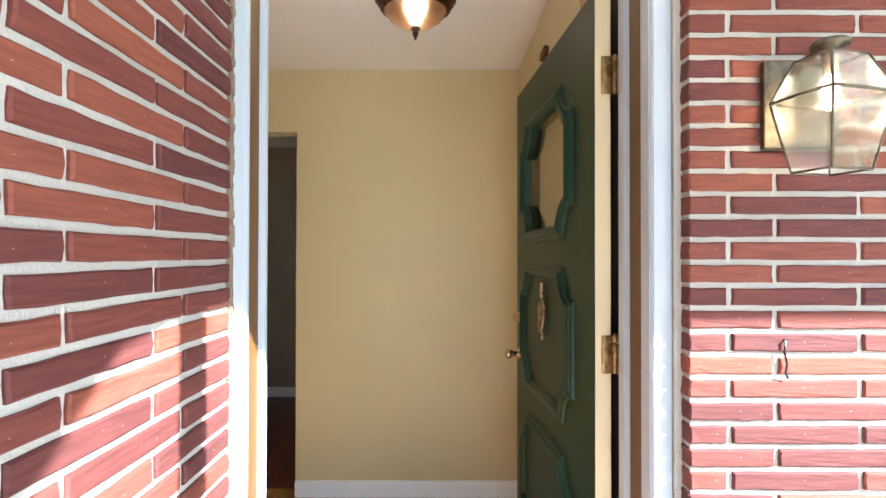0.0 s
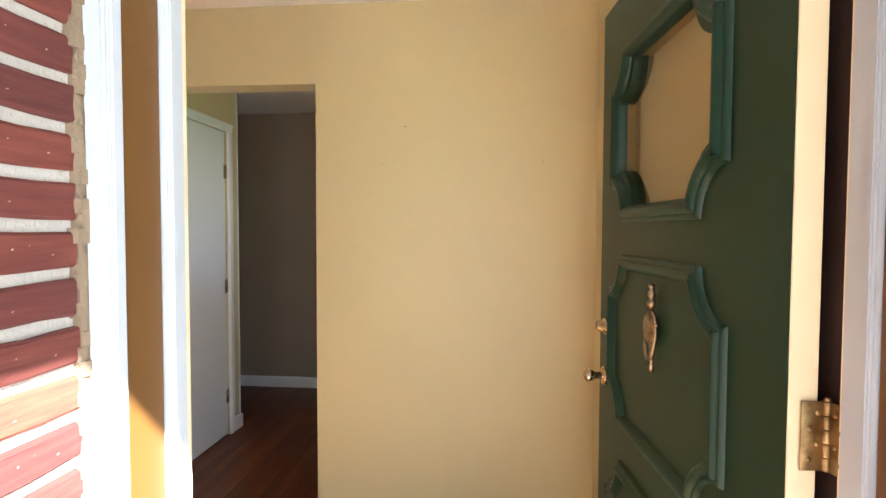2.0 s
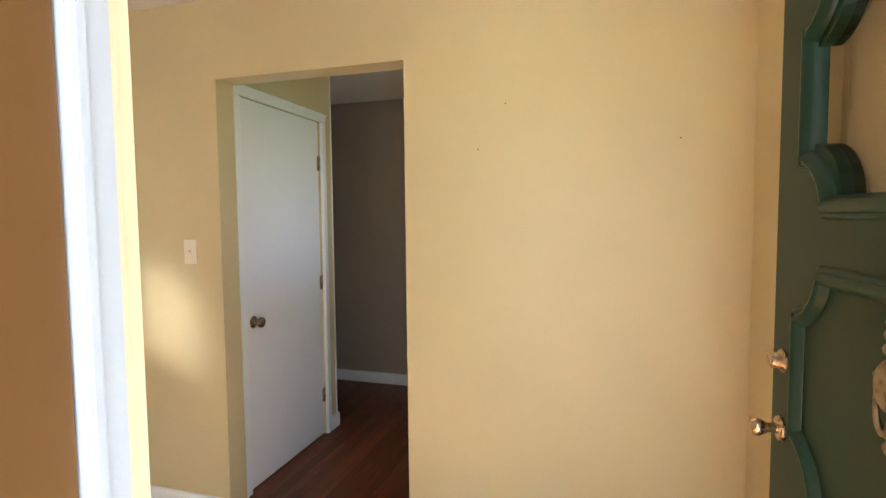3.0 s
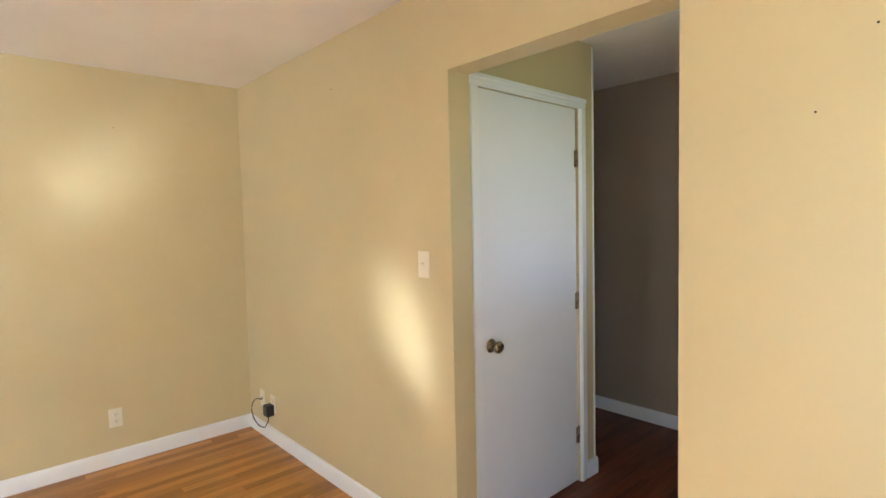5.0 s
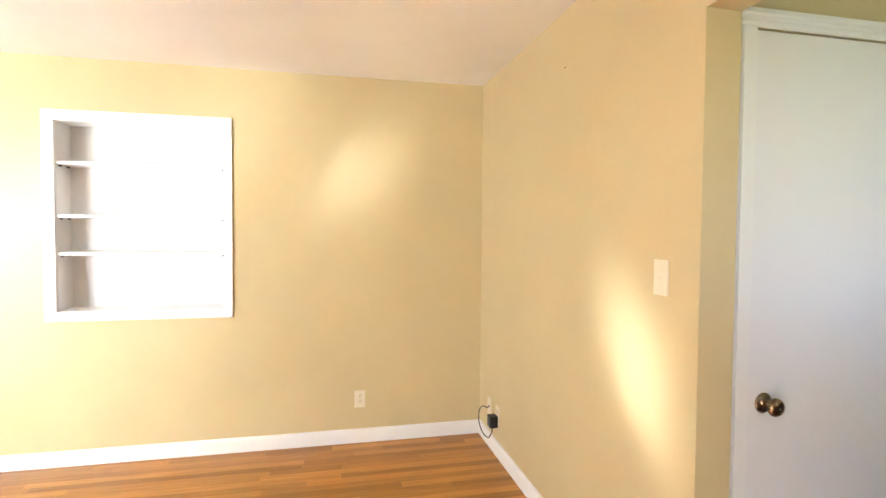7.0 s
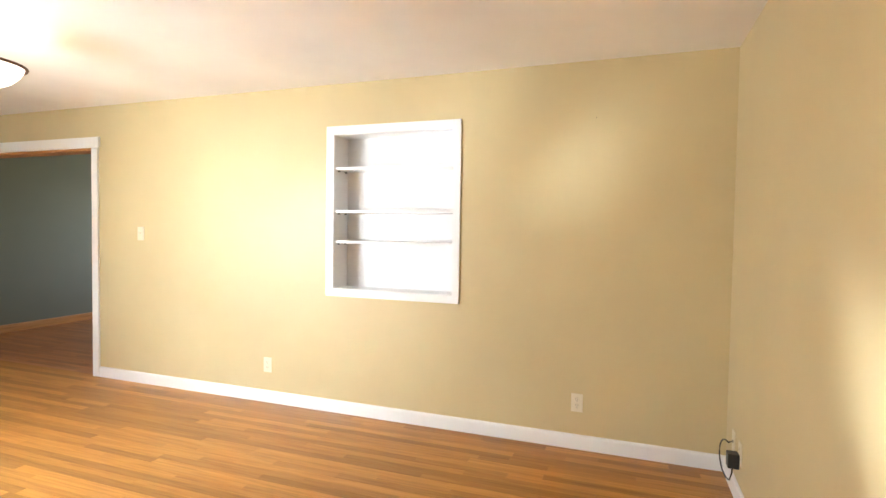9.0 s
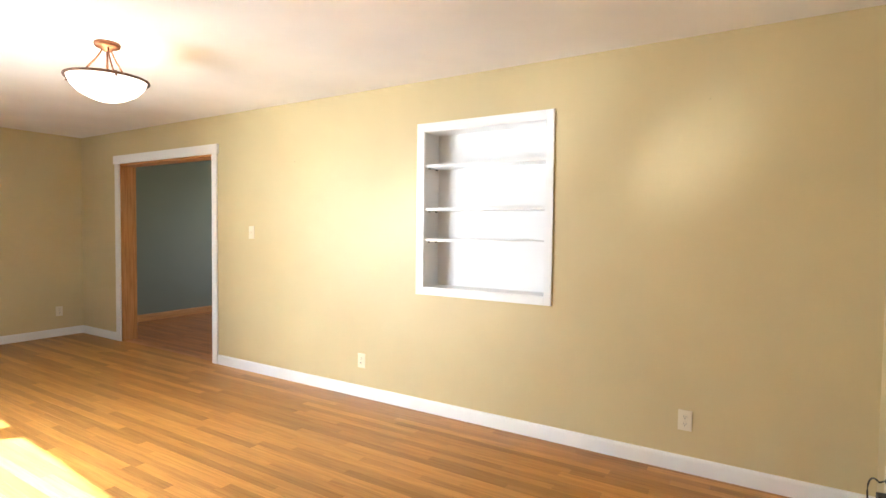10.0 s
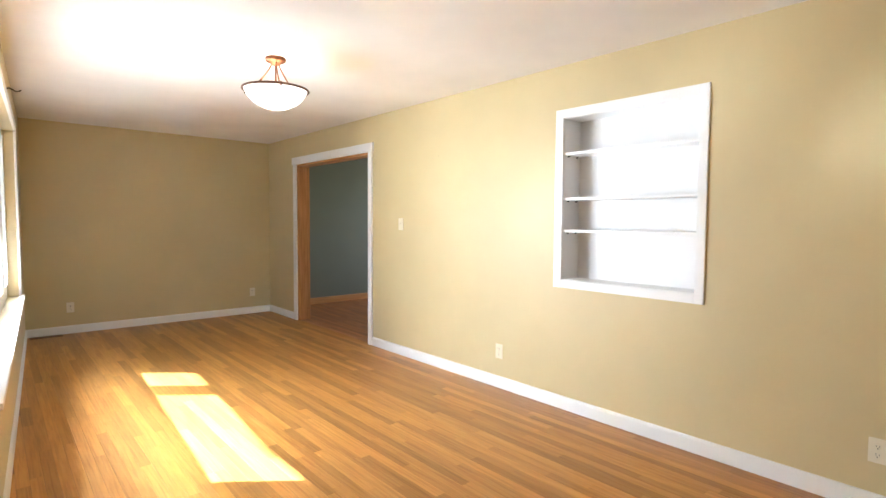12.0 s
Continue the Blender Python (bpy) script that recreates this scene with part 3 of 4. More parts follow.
def front_door():
    d = Vector((0.671 - 0.745, 2.802 - 1.83, 0)).normalized()
    m = Matrix.Translation((0.745, 1.83, 0)) @ Matrix.Rotation(math.atan2(d.y, d.x), 4, 'Z')
    door = thing("front_door", "open green panelled front door with shaped glass", "door", m)
    W, H, T = 0.965, 2.105, 0.045
    win = plaque(0.172, 0.838, 1.432, 1.938, 0.115)
    hole = plaque(0.212, 0.798, 1.472, 1.898, 0.115, 8, 0)
    part("leaf", holed_slab(W, H, hole, -T, 0.0), M_GREEN, door)
    prof = [(-0.001, -0.001), (0.003, 0.010), (0.009, 0.013), (0.013, 0.011), (0.020, 0.021), (0.030, 0.024), (0.038, 0.019), (0.043, 0.009), (0.046, 0.006), (0.047, -0.020)]
    soften(part("window_moulding", moulding(win, prof), M_GREEN2, door, "teal-green shaped window moulding"))
    back = part("inner_moulding", moulding(win, [(a, -h) for a, h in prof]), M_CREAM, door)
    back.location = (0, -T, 0)
    bm = bmesh.new()
    rim = [bm.verts.new((p[0], -0.026, p[1])) for p in plaque(0.208, 0.802, 1.468, 1.902, 0.112, 8, 0)]
    mid = bm.verts.new((0.505, -0.026, 1.685))
    for v, w in zip(rim, rim[1:] + rim[:1]):
        bm.faces.new((mid, v, w))
    r = bmesh.ops.extrude_face_region(bm, geom=bm.faces[:])
    bmesh.ops.translate(bm, vec=(0, 0.006, 0), verts=[q for q in r["geom"] if isinstance(q, bmesh.types.BMVert)])
    bmesh.ops.recalc_face_normals(bm, faces=bm.faces[:])
    g = part("glass_pane", bm, M_DOORGLASS, door, "amber-tinted glass pane")
    g.visible_shadow = False
    pp = [(-0.001, -0.001), (0.002, 0.009), (0.008, 0.012), (0.012, 0.010), (0.018, 0.019), (0.026, 0.021), (0.034, 0.014), (0.038, 0.005), (0.041, 0.003), (0.042, -0.001)]
    for z0, z1 in ((0.832, 1.338), (0.222, 0.728)):
        soften(part("panel_moulding", moulding(plaque(0.166, 0.850, z0, z1, 0.115), pp), M_GREEN2, door))
    part("hinge_edge", box((-0.003, -T + 0.001, 0.02), (0.0005, -0.002, H - 0.004), 0.0008, 1), M_CREAM, door, "cream painted door edge")
    part("top_edge", box((0.002, -T + 0.001, H - 0.0005), (W - 0.002, -0.002, H + 0.002), 0.0008, 1), M_CREAM, door, "cream painted top edge")
    part("room_face", box((0.001, -T - 0.002, 0.017), (0.17, -T + 0.0005, H - 0.002)), M_CREAM, door, "cream painted inside face")
    part("room_face", box((0.84, -T - 0.002, 0.017), (W - 0.001, -T + 0.0005, H - 0.002)), M_CREAM, door, "cream painted inside face")
    # knocker
    k = part("knocker", lathe([(0, -0.006), (0.004, -0.006), (0.006, 0.0), (0.010, 0.004), (0.0115, 0.010), (0.009, 0.016), (0.005, 0.020), (0.008, 0.026), (0.010, 0.034), (0.006, 0.042), (0.004, 0.046), (0.0085, 0.050), (0.0085, 0.054), (0.004, 0.058)], 18,
             Matrix.Translation((0.49, 0.014, 1.222))), M_KNOCK, door, "aged copper-bronze urn knocker")
    part("medallion", lathe([(0, 0.012), (0.018, 0.015), (0.029, 0.012), (0.034, 0.006), (0.035, 0.0), (0.0, 0.0)], 28, Matrix.Translation((0.49, 0.010, 1.172)) @ Matrix.Rotation(radians(-90), 4, 'X') @ Matrix.Diagonal((1, 1.25, 1.0, 1))), M_KNOCK, k)
    part("lower_finial", lathe([(0, 0.0), (0.004, 0.001), (0.008, 0.010), (0.0085, 0.016), (0.004, 0.022), (0.006, 0.030), (0.009, 0.036), (0.005, 0.046), (0.004, 0.075)], 18, Matrix.Translation((0.49, 0.012, 1.062))), M_KNOCK, k)
    loop = [(0.49 + 0.031 * math.sin(a), 0.014 + 0.006 * math.cos(a), 1.183 - 0.086 * math.cos(a) ** 0.8) for a in [radians(-89 + 178 * i / 24) for i in range(25)]]
    part("striker", tube(loop, [0.0035 + 0.0025 * math.sin(math.pi * i / 24) for i in range(25)], 8), M_KNOCK, k)
    for x, z in ((0.459, 1.184), (0.521, 1.184)):
        part("scroll", lathe([(0, -0.006), (0.006, -0.004), (0.0075, 0), (0.006, 0.004), (0, 0.006)], 12, Matrix.Translation((x, 0.014, z))), M_KNOCK, k)
    # deadbolt and lever
    rot = Matrix.Rotation(radians(-90), 4, 'X')
    b = part("deadbolt", lathe([(0, 0.030), (0.014, 0.030), (0.0175, 0.027), (0.019, 0.008), (0.026, 0.005), (0.028, 0.0), (0, 0)], 28, Matrix.Translation((0.910, 0, 1.098)) @ rot), M_BRASS, door, "polished brass deadbolt cylinder")
    part("keyhole", box((0.909, 0.0290, 1.092), (0.911, 0.0305, 1.104)), M_STEEL, b)
    h = part("door_handle", lathe([(0, 0.010), (0.020, 0.010), (0.028, 0.007), (0.030, 0.0), (0, 0)], 28, Matrix.Translation((0.910, 0, 0.935)) @ rot), M_BRASS, door, "polished brass lever handle")
    lathe_stem = lathe([(0.012, 0.008), (0.011, 0.030), (0.016, 0.038), (0.021, 0.048), (0.021, 0.058), (0.013, 0.066), (0, 0.068)], 20, Matrix.Translation((0.910, 0, 0.935)) @ rot)
    part("knob", lathe_stem, M_BRASS, h)
    part("thumb_turn", tube([(0.910, 0.055, 0.935), (0.930, 0.058, 0.938), (0.945, 0.056, 0.945)], [0.007, 0.006, 0.004], 10), M_BRASS, h)
    hi = lathe([(0.010, 0.0), (0.010, 0.03), (0.022, 0.036), (0.025, 0.05), (0.02, 0.06), (0, 0.062)], 20, Matrix.Translation((0.910, -T - 0.002, 0.935)) @ Matrix.Rotation(radians(90), 4, 'X'))
    part("inside_knob", hi, M_BRASS, door)
    for z in (1.107, 1.871, 0.28):
        hinge(door, Matrix.Translation((0.8005, 1.8255, z)) @ Matrix.Rotation(radians(4.35), 4, 'Z'), fold=-82)
    return door


front_door()


# ---- brick porch walls ----
def brick_mesh(lx, ly, lz, seed):
    """One roman brick, its front toward -y, with a ragged, softened front edge."""
    rnd = random.Random(seed)
    n = 6 if lx > 0.15 else 3
    out = [(-lx / 2 + lx * k / n, -lz / 2) for k in range(n)] + [(lx / 2, -lz / 2), (lx / 2, 0)]
    out += [(lx / 2 - lx * k / n, lz / 2) for k in range(n)] + [(-lx / 2, lz / 2), (-lx / 2, 0)]
    out = [(x + rnd.uniform(-0.0014, 0.0014), z + rnd.uniform(-0.0013, 0.0013)) for x, z in out]
    bm = bmesh.new()
    rings = []
    for y, d in ((0.0, 0.0035), (0.0030, 0.0), (ly, 0.0)):
        rings.append([bm.verts.new((x - math.copysign(d, x) if abs(x) > lx / 2 - 0.01 else x, y + (rnd.uniform(-0.001, 0.001) if y < 0.01 else 0), z - (math.copysign(d, z) if abs(z) > 0.005 else 0))) for x, z in out])
    for a, c in zip(rings, rings[1:]):
        for k in range(len(a)):
            j = (k + 1) % len(a)
            bm.faces.new((a[k], a[j], c[j], c[k]))
    bm.faces.new(rings[0])
    bmesh.ops.recalc_face_normals(bm, faces=bm.faces[:])
    me = bpy.data.meshes.new("brick")
    bm.to_mesh(me)
    bm.free()
    me.materials.append(M_BRICK)
    return me


BRICKS = {}
COURSE, MODULE, JOINT = 0.0506, 0.2885, 0.0125


def brick_course_wall(parent, m, a0, a1, phase_a, phase_b, z_ref, z_lo, z_hi, depth=0.09):
    """Bricks along local x from a0 to a1, rows alternating between two joint phases, front at local y = 0."""
    rnd = random.Random(7)
    k0 = int(math.ceil((z_lo - z_ref) / COURSE))
    k1 = int(math.floor((z_hi - z_ref) / COURSE))
    for k in range(k0, k1):
        ph = phase_a if k % 2 == 0 else phase_b
        j = math.ceil((a0 - ph) / MODULE - 1e-6)
        cuts = [a0]
        while ph + j * MODULE < a1 - 0.045:
            if ph + j * MODULE > a0 + 0.045:
                cuts.append(ph + j * MODULE)
            j += 1
        cuts.append(a1)
        for i, (c0, c1) in enumerate(zip(cuts, cuts[1:])):
            l0 = c0 + (JOINT / 2 if i else 0)
            l1 = c1 - (JOINT / 2 if i < len(cuts) - 2 else 0)
            key = (round(l1 - l0, 3), rnd.randrange(6))
            if key not in BRICKS:
                BRICKS[key] = brick_mesh(l1 - l0, depth, COURSE - JOINT, len(BRICKS) + 11)
            ob = new("brick", BRICKS[key])
            ob.parent = parent
            ob.matrix_world = m @ pose((l0 + l1) / 2, rnd.uniform(-0.0015, 0.0015), z_ref + (k + 0.5) * COURSE, 0, rnd.uniform(-0.25, 0.25), 0)


wl = structure("wall_porch_west", box((-0.36, -0.45, -0.22), (-0.1375, 1.533, 2.30)), M_MORTAR, "red roman brick wall with pale mortar", "brick wall")
wr = structure("wall_porch_north", box((0.8785, 1.5605, -0.22), (2.2, 1.70, 2.30)), M_MORTAR, "red roman brick wall with pale mortar", "brick wall")
bm = bmesh.new()
rnd = random.Random(3)
for k in range(150):
    z = -0.06 + k * 0.0158
    add_box(bm, (-0.1420, 1.5295 + rnd.uniform(-0.004, 0.003), z), (-0.1265 + rnd.uniform(-0.004, 0.003), 1.5475, z + 0.0158))
part("caulk_line", bm, M_CAULK, wl, "ragged grey mortar edge")
bm = bmesh.new()
for k in range(110):
    z = -0.06 + k * 0.0215
    add_box(bm, (0.8575, 1.593 + rnd.uniform(-0.002, 0.002), z), (0.8775, 1.62, z + 0.0215))
part("caulk_line", bm, M_MORTAR, wr, "ragged pale mortar edge")


# ---- wall lantern ----
def bar(p, q, w):
    return tube([p, q], w, 6)


def wall_lantern():
    t = thing("wall_lantern", "lit glass and metal lantern on the porch brick", "wall lantern")
    cx, cy = 1.100, 1.437
    turn = Matrix.Rotation(radians(15), 4, 'Z')
    levels = {"top": (0.046, 1.770), "belt": (0.078, 1.691), "foot": (0.050, 1.545)}

    def corner(lv, i):
        h, z = levels[lv]
        sx, sy = ((-1, -1), (1, -1), (1, 1), (-1, 1))[i % 4]
        return Vector((cx, cy, z)) + turn @ Vector((sx * h, sy * h * 0.85, 0))
    part("backplate", box((1.030, 1.536, 1.610), (1.195, 1.552, 1.802), 0.004), M_LEAD, t, "weathered brass backplate")
    part("arm", tube([(cx, 1.54, 1.775), (cx, 1.50, 1.792), (cx, cy, 1.795)], 0.008), M_LEAD, t)
    part("cap", lathe([(0, 0.006), (0.014, 0.005), (0.030, 0.002), (0.034, -0.002), (0.035, -0.008), (0.016, -0.010), (0.014, -0.028), (0, -0.028)], 28, Matrix.Translation((cx, cy, 1.802))), M_LEAD, t)
    for i in range(4):
        for lo, hi in (("foot", "belt"), ("belt", "top")):
            a, b, c, d = corner(lo, i), corner(lo, i + 1), corner(hi, i + 1), corner(hi, i)
            bm = bmesh.new()
            nrm = (b - a).cross(d - a).normalized() * 0.0015
            vs = [[bm.verts.new(p + s * nrm) for p in (a, b, c, d)] for s in (-1, 1)]
            bm.faces.new(vs[0])
            bm.faces.new(vs[1])
            for k in range(4):
                bm.faces.new((vs[0][k], vs[0][(k + 1) % 4], vs[1][(k + 1) % 4], vs[1][k]))
            bmesh.ops.recalc_face_normals(bm, faces=bm.faces[:])
            g = part("glass_pane", bm, M_LANTERNGLASS, t, "seeded bevelled glass pane")
            g.visible_shadow = False
            part("frame_bar", bar(corner(lo, i), corner(hi, i), 0.0028), M_LEAD, t)
        for lv in levels:
            part("frame_bar", bar(corner(lv, i), corner(lv, i + 1), 0.0034 if lv == "belt" else 0.0026), M_LEAD, t)
    part("socket", lathe([(0, 0), (0.012, 0), (0.014, 0.03), (0.010, 0.05), (0, 0.05)], 16, Matrix.Translation((cx, cy, 1.735))), M_BRASS, t)
    part("bulb", lathe([(0, -0.040), (0.008, -0.036), (0.014, -0.022), (0.014, -0.010), (0.009, 0.006), (0.006, 0.012), (0, 0.012)], 16, Matrix.Translation((cx, cy, 1.722))), M_LANTERNBULB, t, "glowing warm bulb")


wall_lantern()
point_lamp("lantern_light", (1.100, 1.437, 1.676), 0.12, (1.0, 0.70, 0.38), 0.008)
wire = thing("wire_stub", "short dark wire hanging from the brick", "wire")
part("strand", tube([(1.085, 1.560, 1.196), (1.080, 1.545, 1.190), (1.078, 1.546, 1.165), (1.084, 1.546, 1.14), (1.080, 1.546, 1.12), (1.087, 1.547, 1.108)], 0.0028, 6), M_BLACK, wire)


# ---- lamps ----
def entry_lamp():
    c = (0.222, 2.40)
    t = thing("ceiling_light", "amber glass bowl light with bronze rim, lit", "ceiling light", pose(c[0], c[1], CEIL))
    part("canopy", lathe([(0, 0), (0.146, 0), (0.156, -0.022), (0.162, -0.060), (0.158, -0.080), (0.148, -0.088), (0.138, -0.112), (0.124, -0.124), (0.116, -0.122), (0.130, -0.090), (0.135, -0.04), (0, -0.02)], 40), M_BRONZE, t, "dark bronze rim")
    g = part("bowl", lathe([(0.121, -0.116), (0.117, -0.128), (0.104, -0.148), (0.078, -0.168), (0.040, -0.182), (0.0, -0.186)], 40), M_AMBER, t, "mottled amber glass bowl")
    g.visible_shadow = False
    part("bulb", lathe([(0, -0.120), (0.018, -0.116), (0.030, -0.098), (0.030, -0.085), (0.020, -0.065), (0.012, -0.045), (0.012, -0.03), (0, -0.03)], 20), M_BULB, t, "glowing warm bulb")
    part("finial", lathe([(0, -0.180), (0.016, -0.184), (0.020, -0.192), (0.010, -0.200), (0.013, -0.210), (0.007, -0.222), (0.004, -0.232), (0, -0.236)], 20), M_BRONZE, t)
    return t


entry_lamp()
point_lamp("entry_light", (0.222, 2.40, CEIL - 0.140), 0.12, (1.0, 0.76, 0.48), 0.014)


def bowl_lamp():
    t = thing("ceiling_light", "lit white glass bowl lamp hung on bronze arms", "ceiling light", pose(-2.04, -0.49, CEIL))
    R, zr = 0.215, -0.215
    part("canopy", lathe([(0, 0), (0.066, 0), (0.070, -0.006), (0.068, -0.022), (0.058, -0.030), (0.030, -0.034), (0.022, -0.050), (0, -0.052)], 32), M_COPPER, t, "copper-bronze ceiling canopy")
    for k in range(3):
        a = radians(120 * k + 75)
        pts = []
        for s in range(13):
            u = s / 12
            r = 0.026 + (R - 0.045) * (u ** 1.7) * 0.78 + 0.010 * math.sin(u * math.pi)
            pts.append((r * math.cos(a), r * math.sin(a), -0.030 + (zr + 0.048) * u))
        pts.append((pts[-1][0] + 0.020 * math.cos(a), pts[-1][1] + 0.020 * math.sin(a), zr + 0.005))
        part("arm", tube(pts, 0.0052, 8), M_COPPER, t)
    part("stem", tube([(0, 0, -0.04), (0, 0, zr + 0.02)], 0.006, 8), M_COPPER, t)
    part("rim", tube([(R * math.cos(i * math.pi / 24), R * math.sin(i * math.pi / 24), zr) for i in range(48)], 0.0085, 8, closed=True), M_BRONZE, t, "dark bronze rim")
    part("bowl", lathe([(R - 0.010, zr + 0.002), (R - 0.012, zr - 0.012), (R - 0.030, zr - 0.045), (R - 0.065, zr - 0.082), (R - 0.12, zr - 0.112), (0.05, zr - 0.128), (0, zr - 0.131)], 48), M_BOWL, t, "glowing white glass bowl")
    for k in range(3):
        a = radians(120 * k + 75)
        part("rim_clip", tube([((R - 0.005) * math.cos(a), (R - 0.005) * math.sin(a), zr + 0.012), ((R + 0.004) * math.cos(a), (R + 0.004) * math.sin(a), zr - 0.02)], 0.006, 6), M_BRONZE, t)
    return t


bowl_lamp()
point_lamp("bowl_light", (-2.04, -0.49, CEIL - 0.16), 0.30, (1.0, 0.80, 0.52), 0.06)


# ---- shelf niche ----
def shelf_niche():
    y0, y1, z0, z1 = NICHE
    t = thing("wall_niche", "white recessed bookshelf niche with three shelves", "bookshelf", pose(WEST, 0, 0))
    D = 0.19
    part("frame_stile", box((0.0, y0 - 0.062, z0 - 0.055), (0.014, y0 + 0.002, z1 + 0.06), 0.003), M_WHITE, t)
    part("frame_stile", box((0.0, y1 - 0.002, z0 - 0.055), (0.014, y1 + 0.05, z1 + 0.06), 0.003), M_WHITE, t)
    part("frame_rail", box((0.0, y0 + 0.0025, z1 - 0.002), (0.013, y1 - 0.0025, z1 + 0.06), 0.003), M_WHITE, t)
    part("frame_rail", box((0.0, y0 + 0.0025, z0 - 0.055), (0.013, y1 - 0.0025, z0 + 0.002), 0.003), M_WHITE, t)
    part("back_panel", box((-D - 0.015, y0, z0), (-D, y1, z1)), M_WHITE, t)
    part("side_panel", box((-D, y0 - 0.006, z0), (-0.001, y0 + 0.004, z1)), M_WHITE, t)
    part("side_panel", box((-D, y1 - 0.004, z0), (-0.001, y1 + 0.006, z1)), M_WHITE, t)
    part("top_panel", box((-D, y0 + 0.0045, z1 - 0.004), (-0.001, y1 - 0.0045, z1 + 0.006)), M_WHITE, t)
    part("bottom_panel", box((-D, y0 + 0.0045, z0 - 0.006), (-0.001, y1 - 0.0045, z0 + 0.004)), M_WHITE, t)
    for z in (1.822, 1.505, 1.279):
        sh = part("shelf", box((-D + 0.003, y0 + 0.006, z - 0.010), (-0.010, y1 - 0.006, z + 0.010), 0.002), M_WHITE, t, "white painted shelf board")
        for y, s in ((y0 + 0.004, 1), (y1 - 0.004, -1)):
            for x in (-0.045, -0.145):
                part("shelf_pin", tube([(x, y, z - 0.016), (x, y + s * 0.016, z - 0.016)], 0.005, 8), M_STEEL, sh, "dark metal shelf pin")
    return t


shelf_niche()


# ---- switches, outlets, plug ----
def outlet_plate(name, label, m, kind):
    """A wall plate in local x and z, its face toward -y."""
    t = thing(name, label, "outlet" if kind == "outlet" else "light switch" if kind == "switch" else "wall plate", m)
    part("plate", box((-0.036, -0.006, -0.058), (0.036, 0, 0.058), 0.003), M_PLATE, t)
    rot = Matrix.Rotation(radians(90), 4, 'X')
    if kind == "outlet":
        for z in (-0.020, 0.020):
            s = part("socket", lathe([(0.0165, -0.002), (0.0165, 0.0016), (0.015, 0.0022), (0, 0.0022)], 24, Matrix.Translation((0, -0.006, z)) @ rot), M_PLATE, t)
            for x, h in ((-0.006, 0.009), (0.006, 0.007)):
                part("slot", box((x - 0.0012, -0.0088, z - h / 2 + 0.003), (x + 0.0012, -0.0080, z + h / 2 + 0.003)), M_STEEL, s)
            part("slot", box((-0.0022, -0.0088, z - 0.011), (0.0022, -0.0080, z - 0.006)), M_STEEL, s)
        zs = (0,)
    elif kind == "switch":
        part("toggle_collar", box((-0.006, -0.008, -0.013), (0.006, -0.005, 0.013), 0.001, 1), M_PLATE, t)
        part("toggle", box((-0.004, -0.020, 0.000), (0.004, -0.006, 0.008), 0.0015, 1), M_PLATE, t)
        zs = (-0.03, 0.03)
    else:
        part("jack", box((-0.008, -0.0075, -0.008), (0.008, -0.005, 0.008), 0.001, 1), M_STEEL, t)
        zs = (-0.042, 0.042)
    for z in zs:
        part("screw", lathe([(0.0032, 0), (0.003, 0.001), (0, 0.0014)], 12, Matrix.Translation((0, -0.006, z)) @ rot), M_PLATE, t)
    return t


for y in (2.523, 0.150):
    tagged(outlet_plate("wall_outlet", "ivory duplex outlet low on the tan wall", pose(WEST, y, 0.296, 0, 0, 90), "outlet"), group="wall outlets")
for x in (-1.214, -3.348):
    tagged(outlet_plate("wall_outlet", "ivory duplex outlet low on the end wall", pose(x, SOUTH, 0.305, 0, 0, 180), "outlet"), group="wall outlets")
outlet_plate("light_switch", "ivory toggle switch beside the hall doorway", pose(-1.604, NORTH, 1.287), "switch")
outlet_plate("light_switch", "ivory toggle switch beside the cased opening", pose(WEST, -1.186, 1.309, 0, 0, 90), "switch")
tagged(outlet_plate("jack_plate", "ivory cable jack plate near the corner", pose(-3.39, NORTH, 0.262), "jack"))
tagged(outlet_plate("wall_outlet", "ivory outlet near the corner with a plug in it", pose(-3.22, NORTH, 0.262), "outlet"), group="wall outlets")

ad = thing("power_adapter", "black plug adapter with a looped cord", "power adapter")
part("body", box((-3.255, NORTH - 0.062, 0.188), (-3.193, NORTH - 0.0085, 0.262), 0.009, 3), M_BLACK, ad)
cord = []
for i in range(19):
    u = i / 18
    a = radians(-55 - 250 * u)
    cord.append((-3.335 + 0.115 * math.cos(a) * (1 if u < 0.8 else 0.95), NORTH - 0.030 - 0.03 * math.sin(u * math.pi), 0.180 + 0.098 * math.sin(a)))
cord = [(-3.225, NORTH - 0.035, 0.190), (-3.235, NORTH - 0.035, 0.150)] + cord[1:-2] + [(-3.39, NORTH - 0.010, 0.262)]
part("cord", tube(cord, 0.0038, 8), M_BLACK, ad)

# nails and old holes in the walls
for k, (x, y, z, ry) in enumerate(((-0.091, NORTH, 1.876, 0), (-0.199, NORTH, 1.706, 0), (0.531, NORTH, 1.713, 0), (WEST, 2.60, 2.087, 90), (WEST, -0.62, 1.93, 90), (-2.33, NORTH, 2.18, 0))):
    t = thing("nail", "small dark nail stuck in the painted wall", "nail", pose(x, y, z, 0, 0, ry), "nails in the walls")
    part("shank", lathe([(0, 0.007), (0.0028, 0.0066), (0.0028, 0.0055), (0.0014, 0.005), (0.0014, -0.004), (0, -0.004)], 10, Matrix.Rotation(radians(90), 4, 'X')), M_STEEL, t)

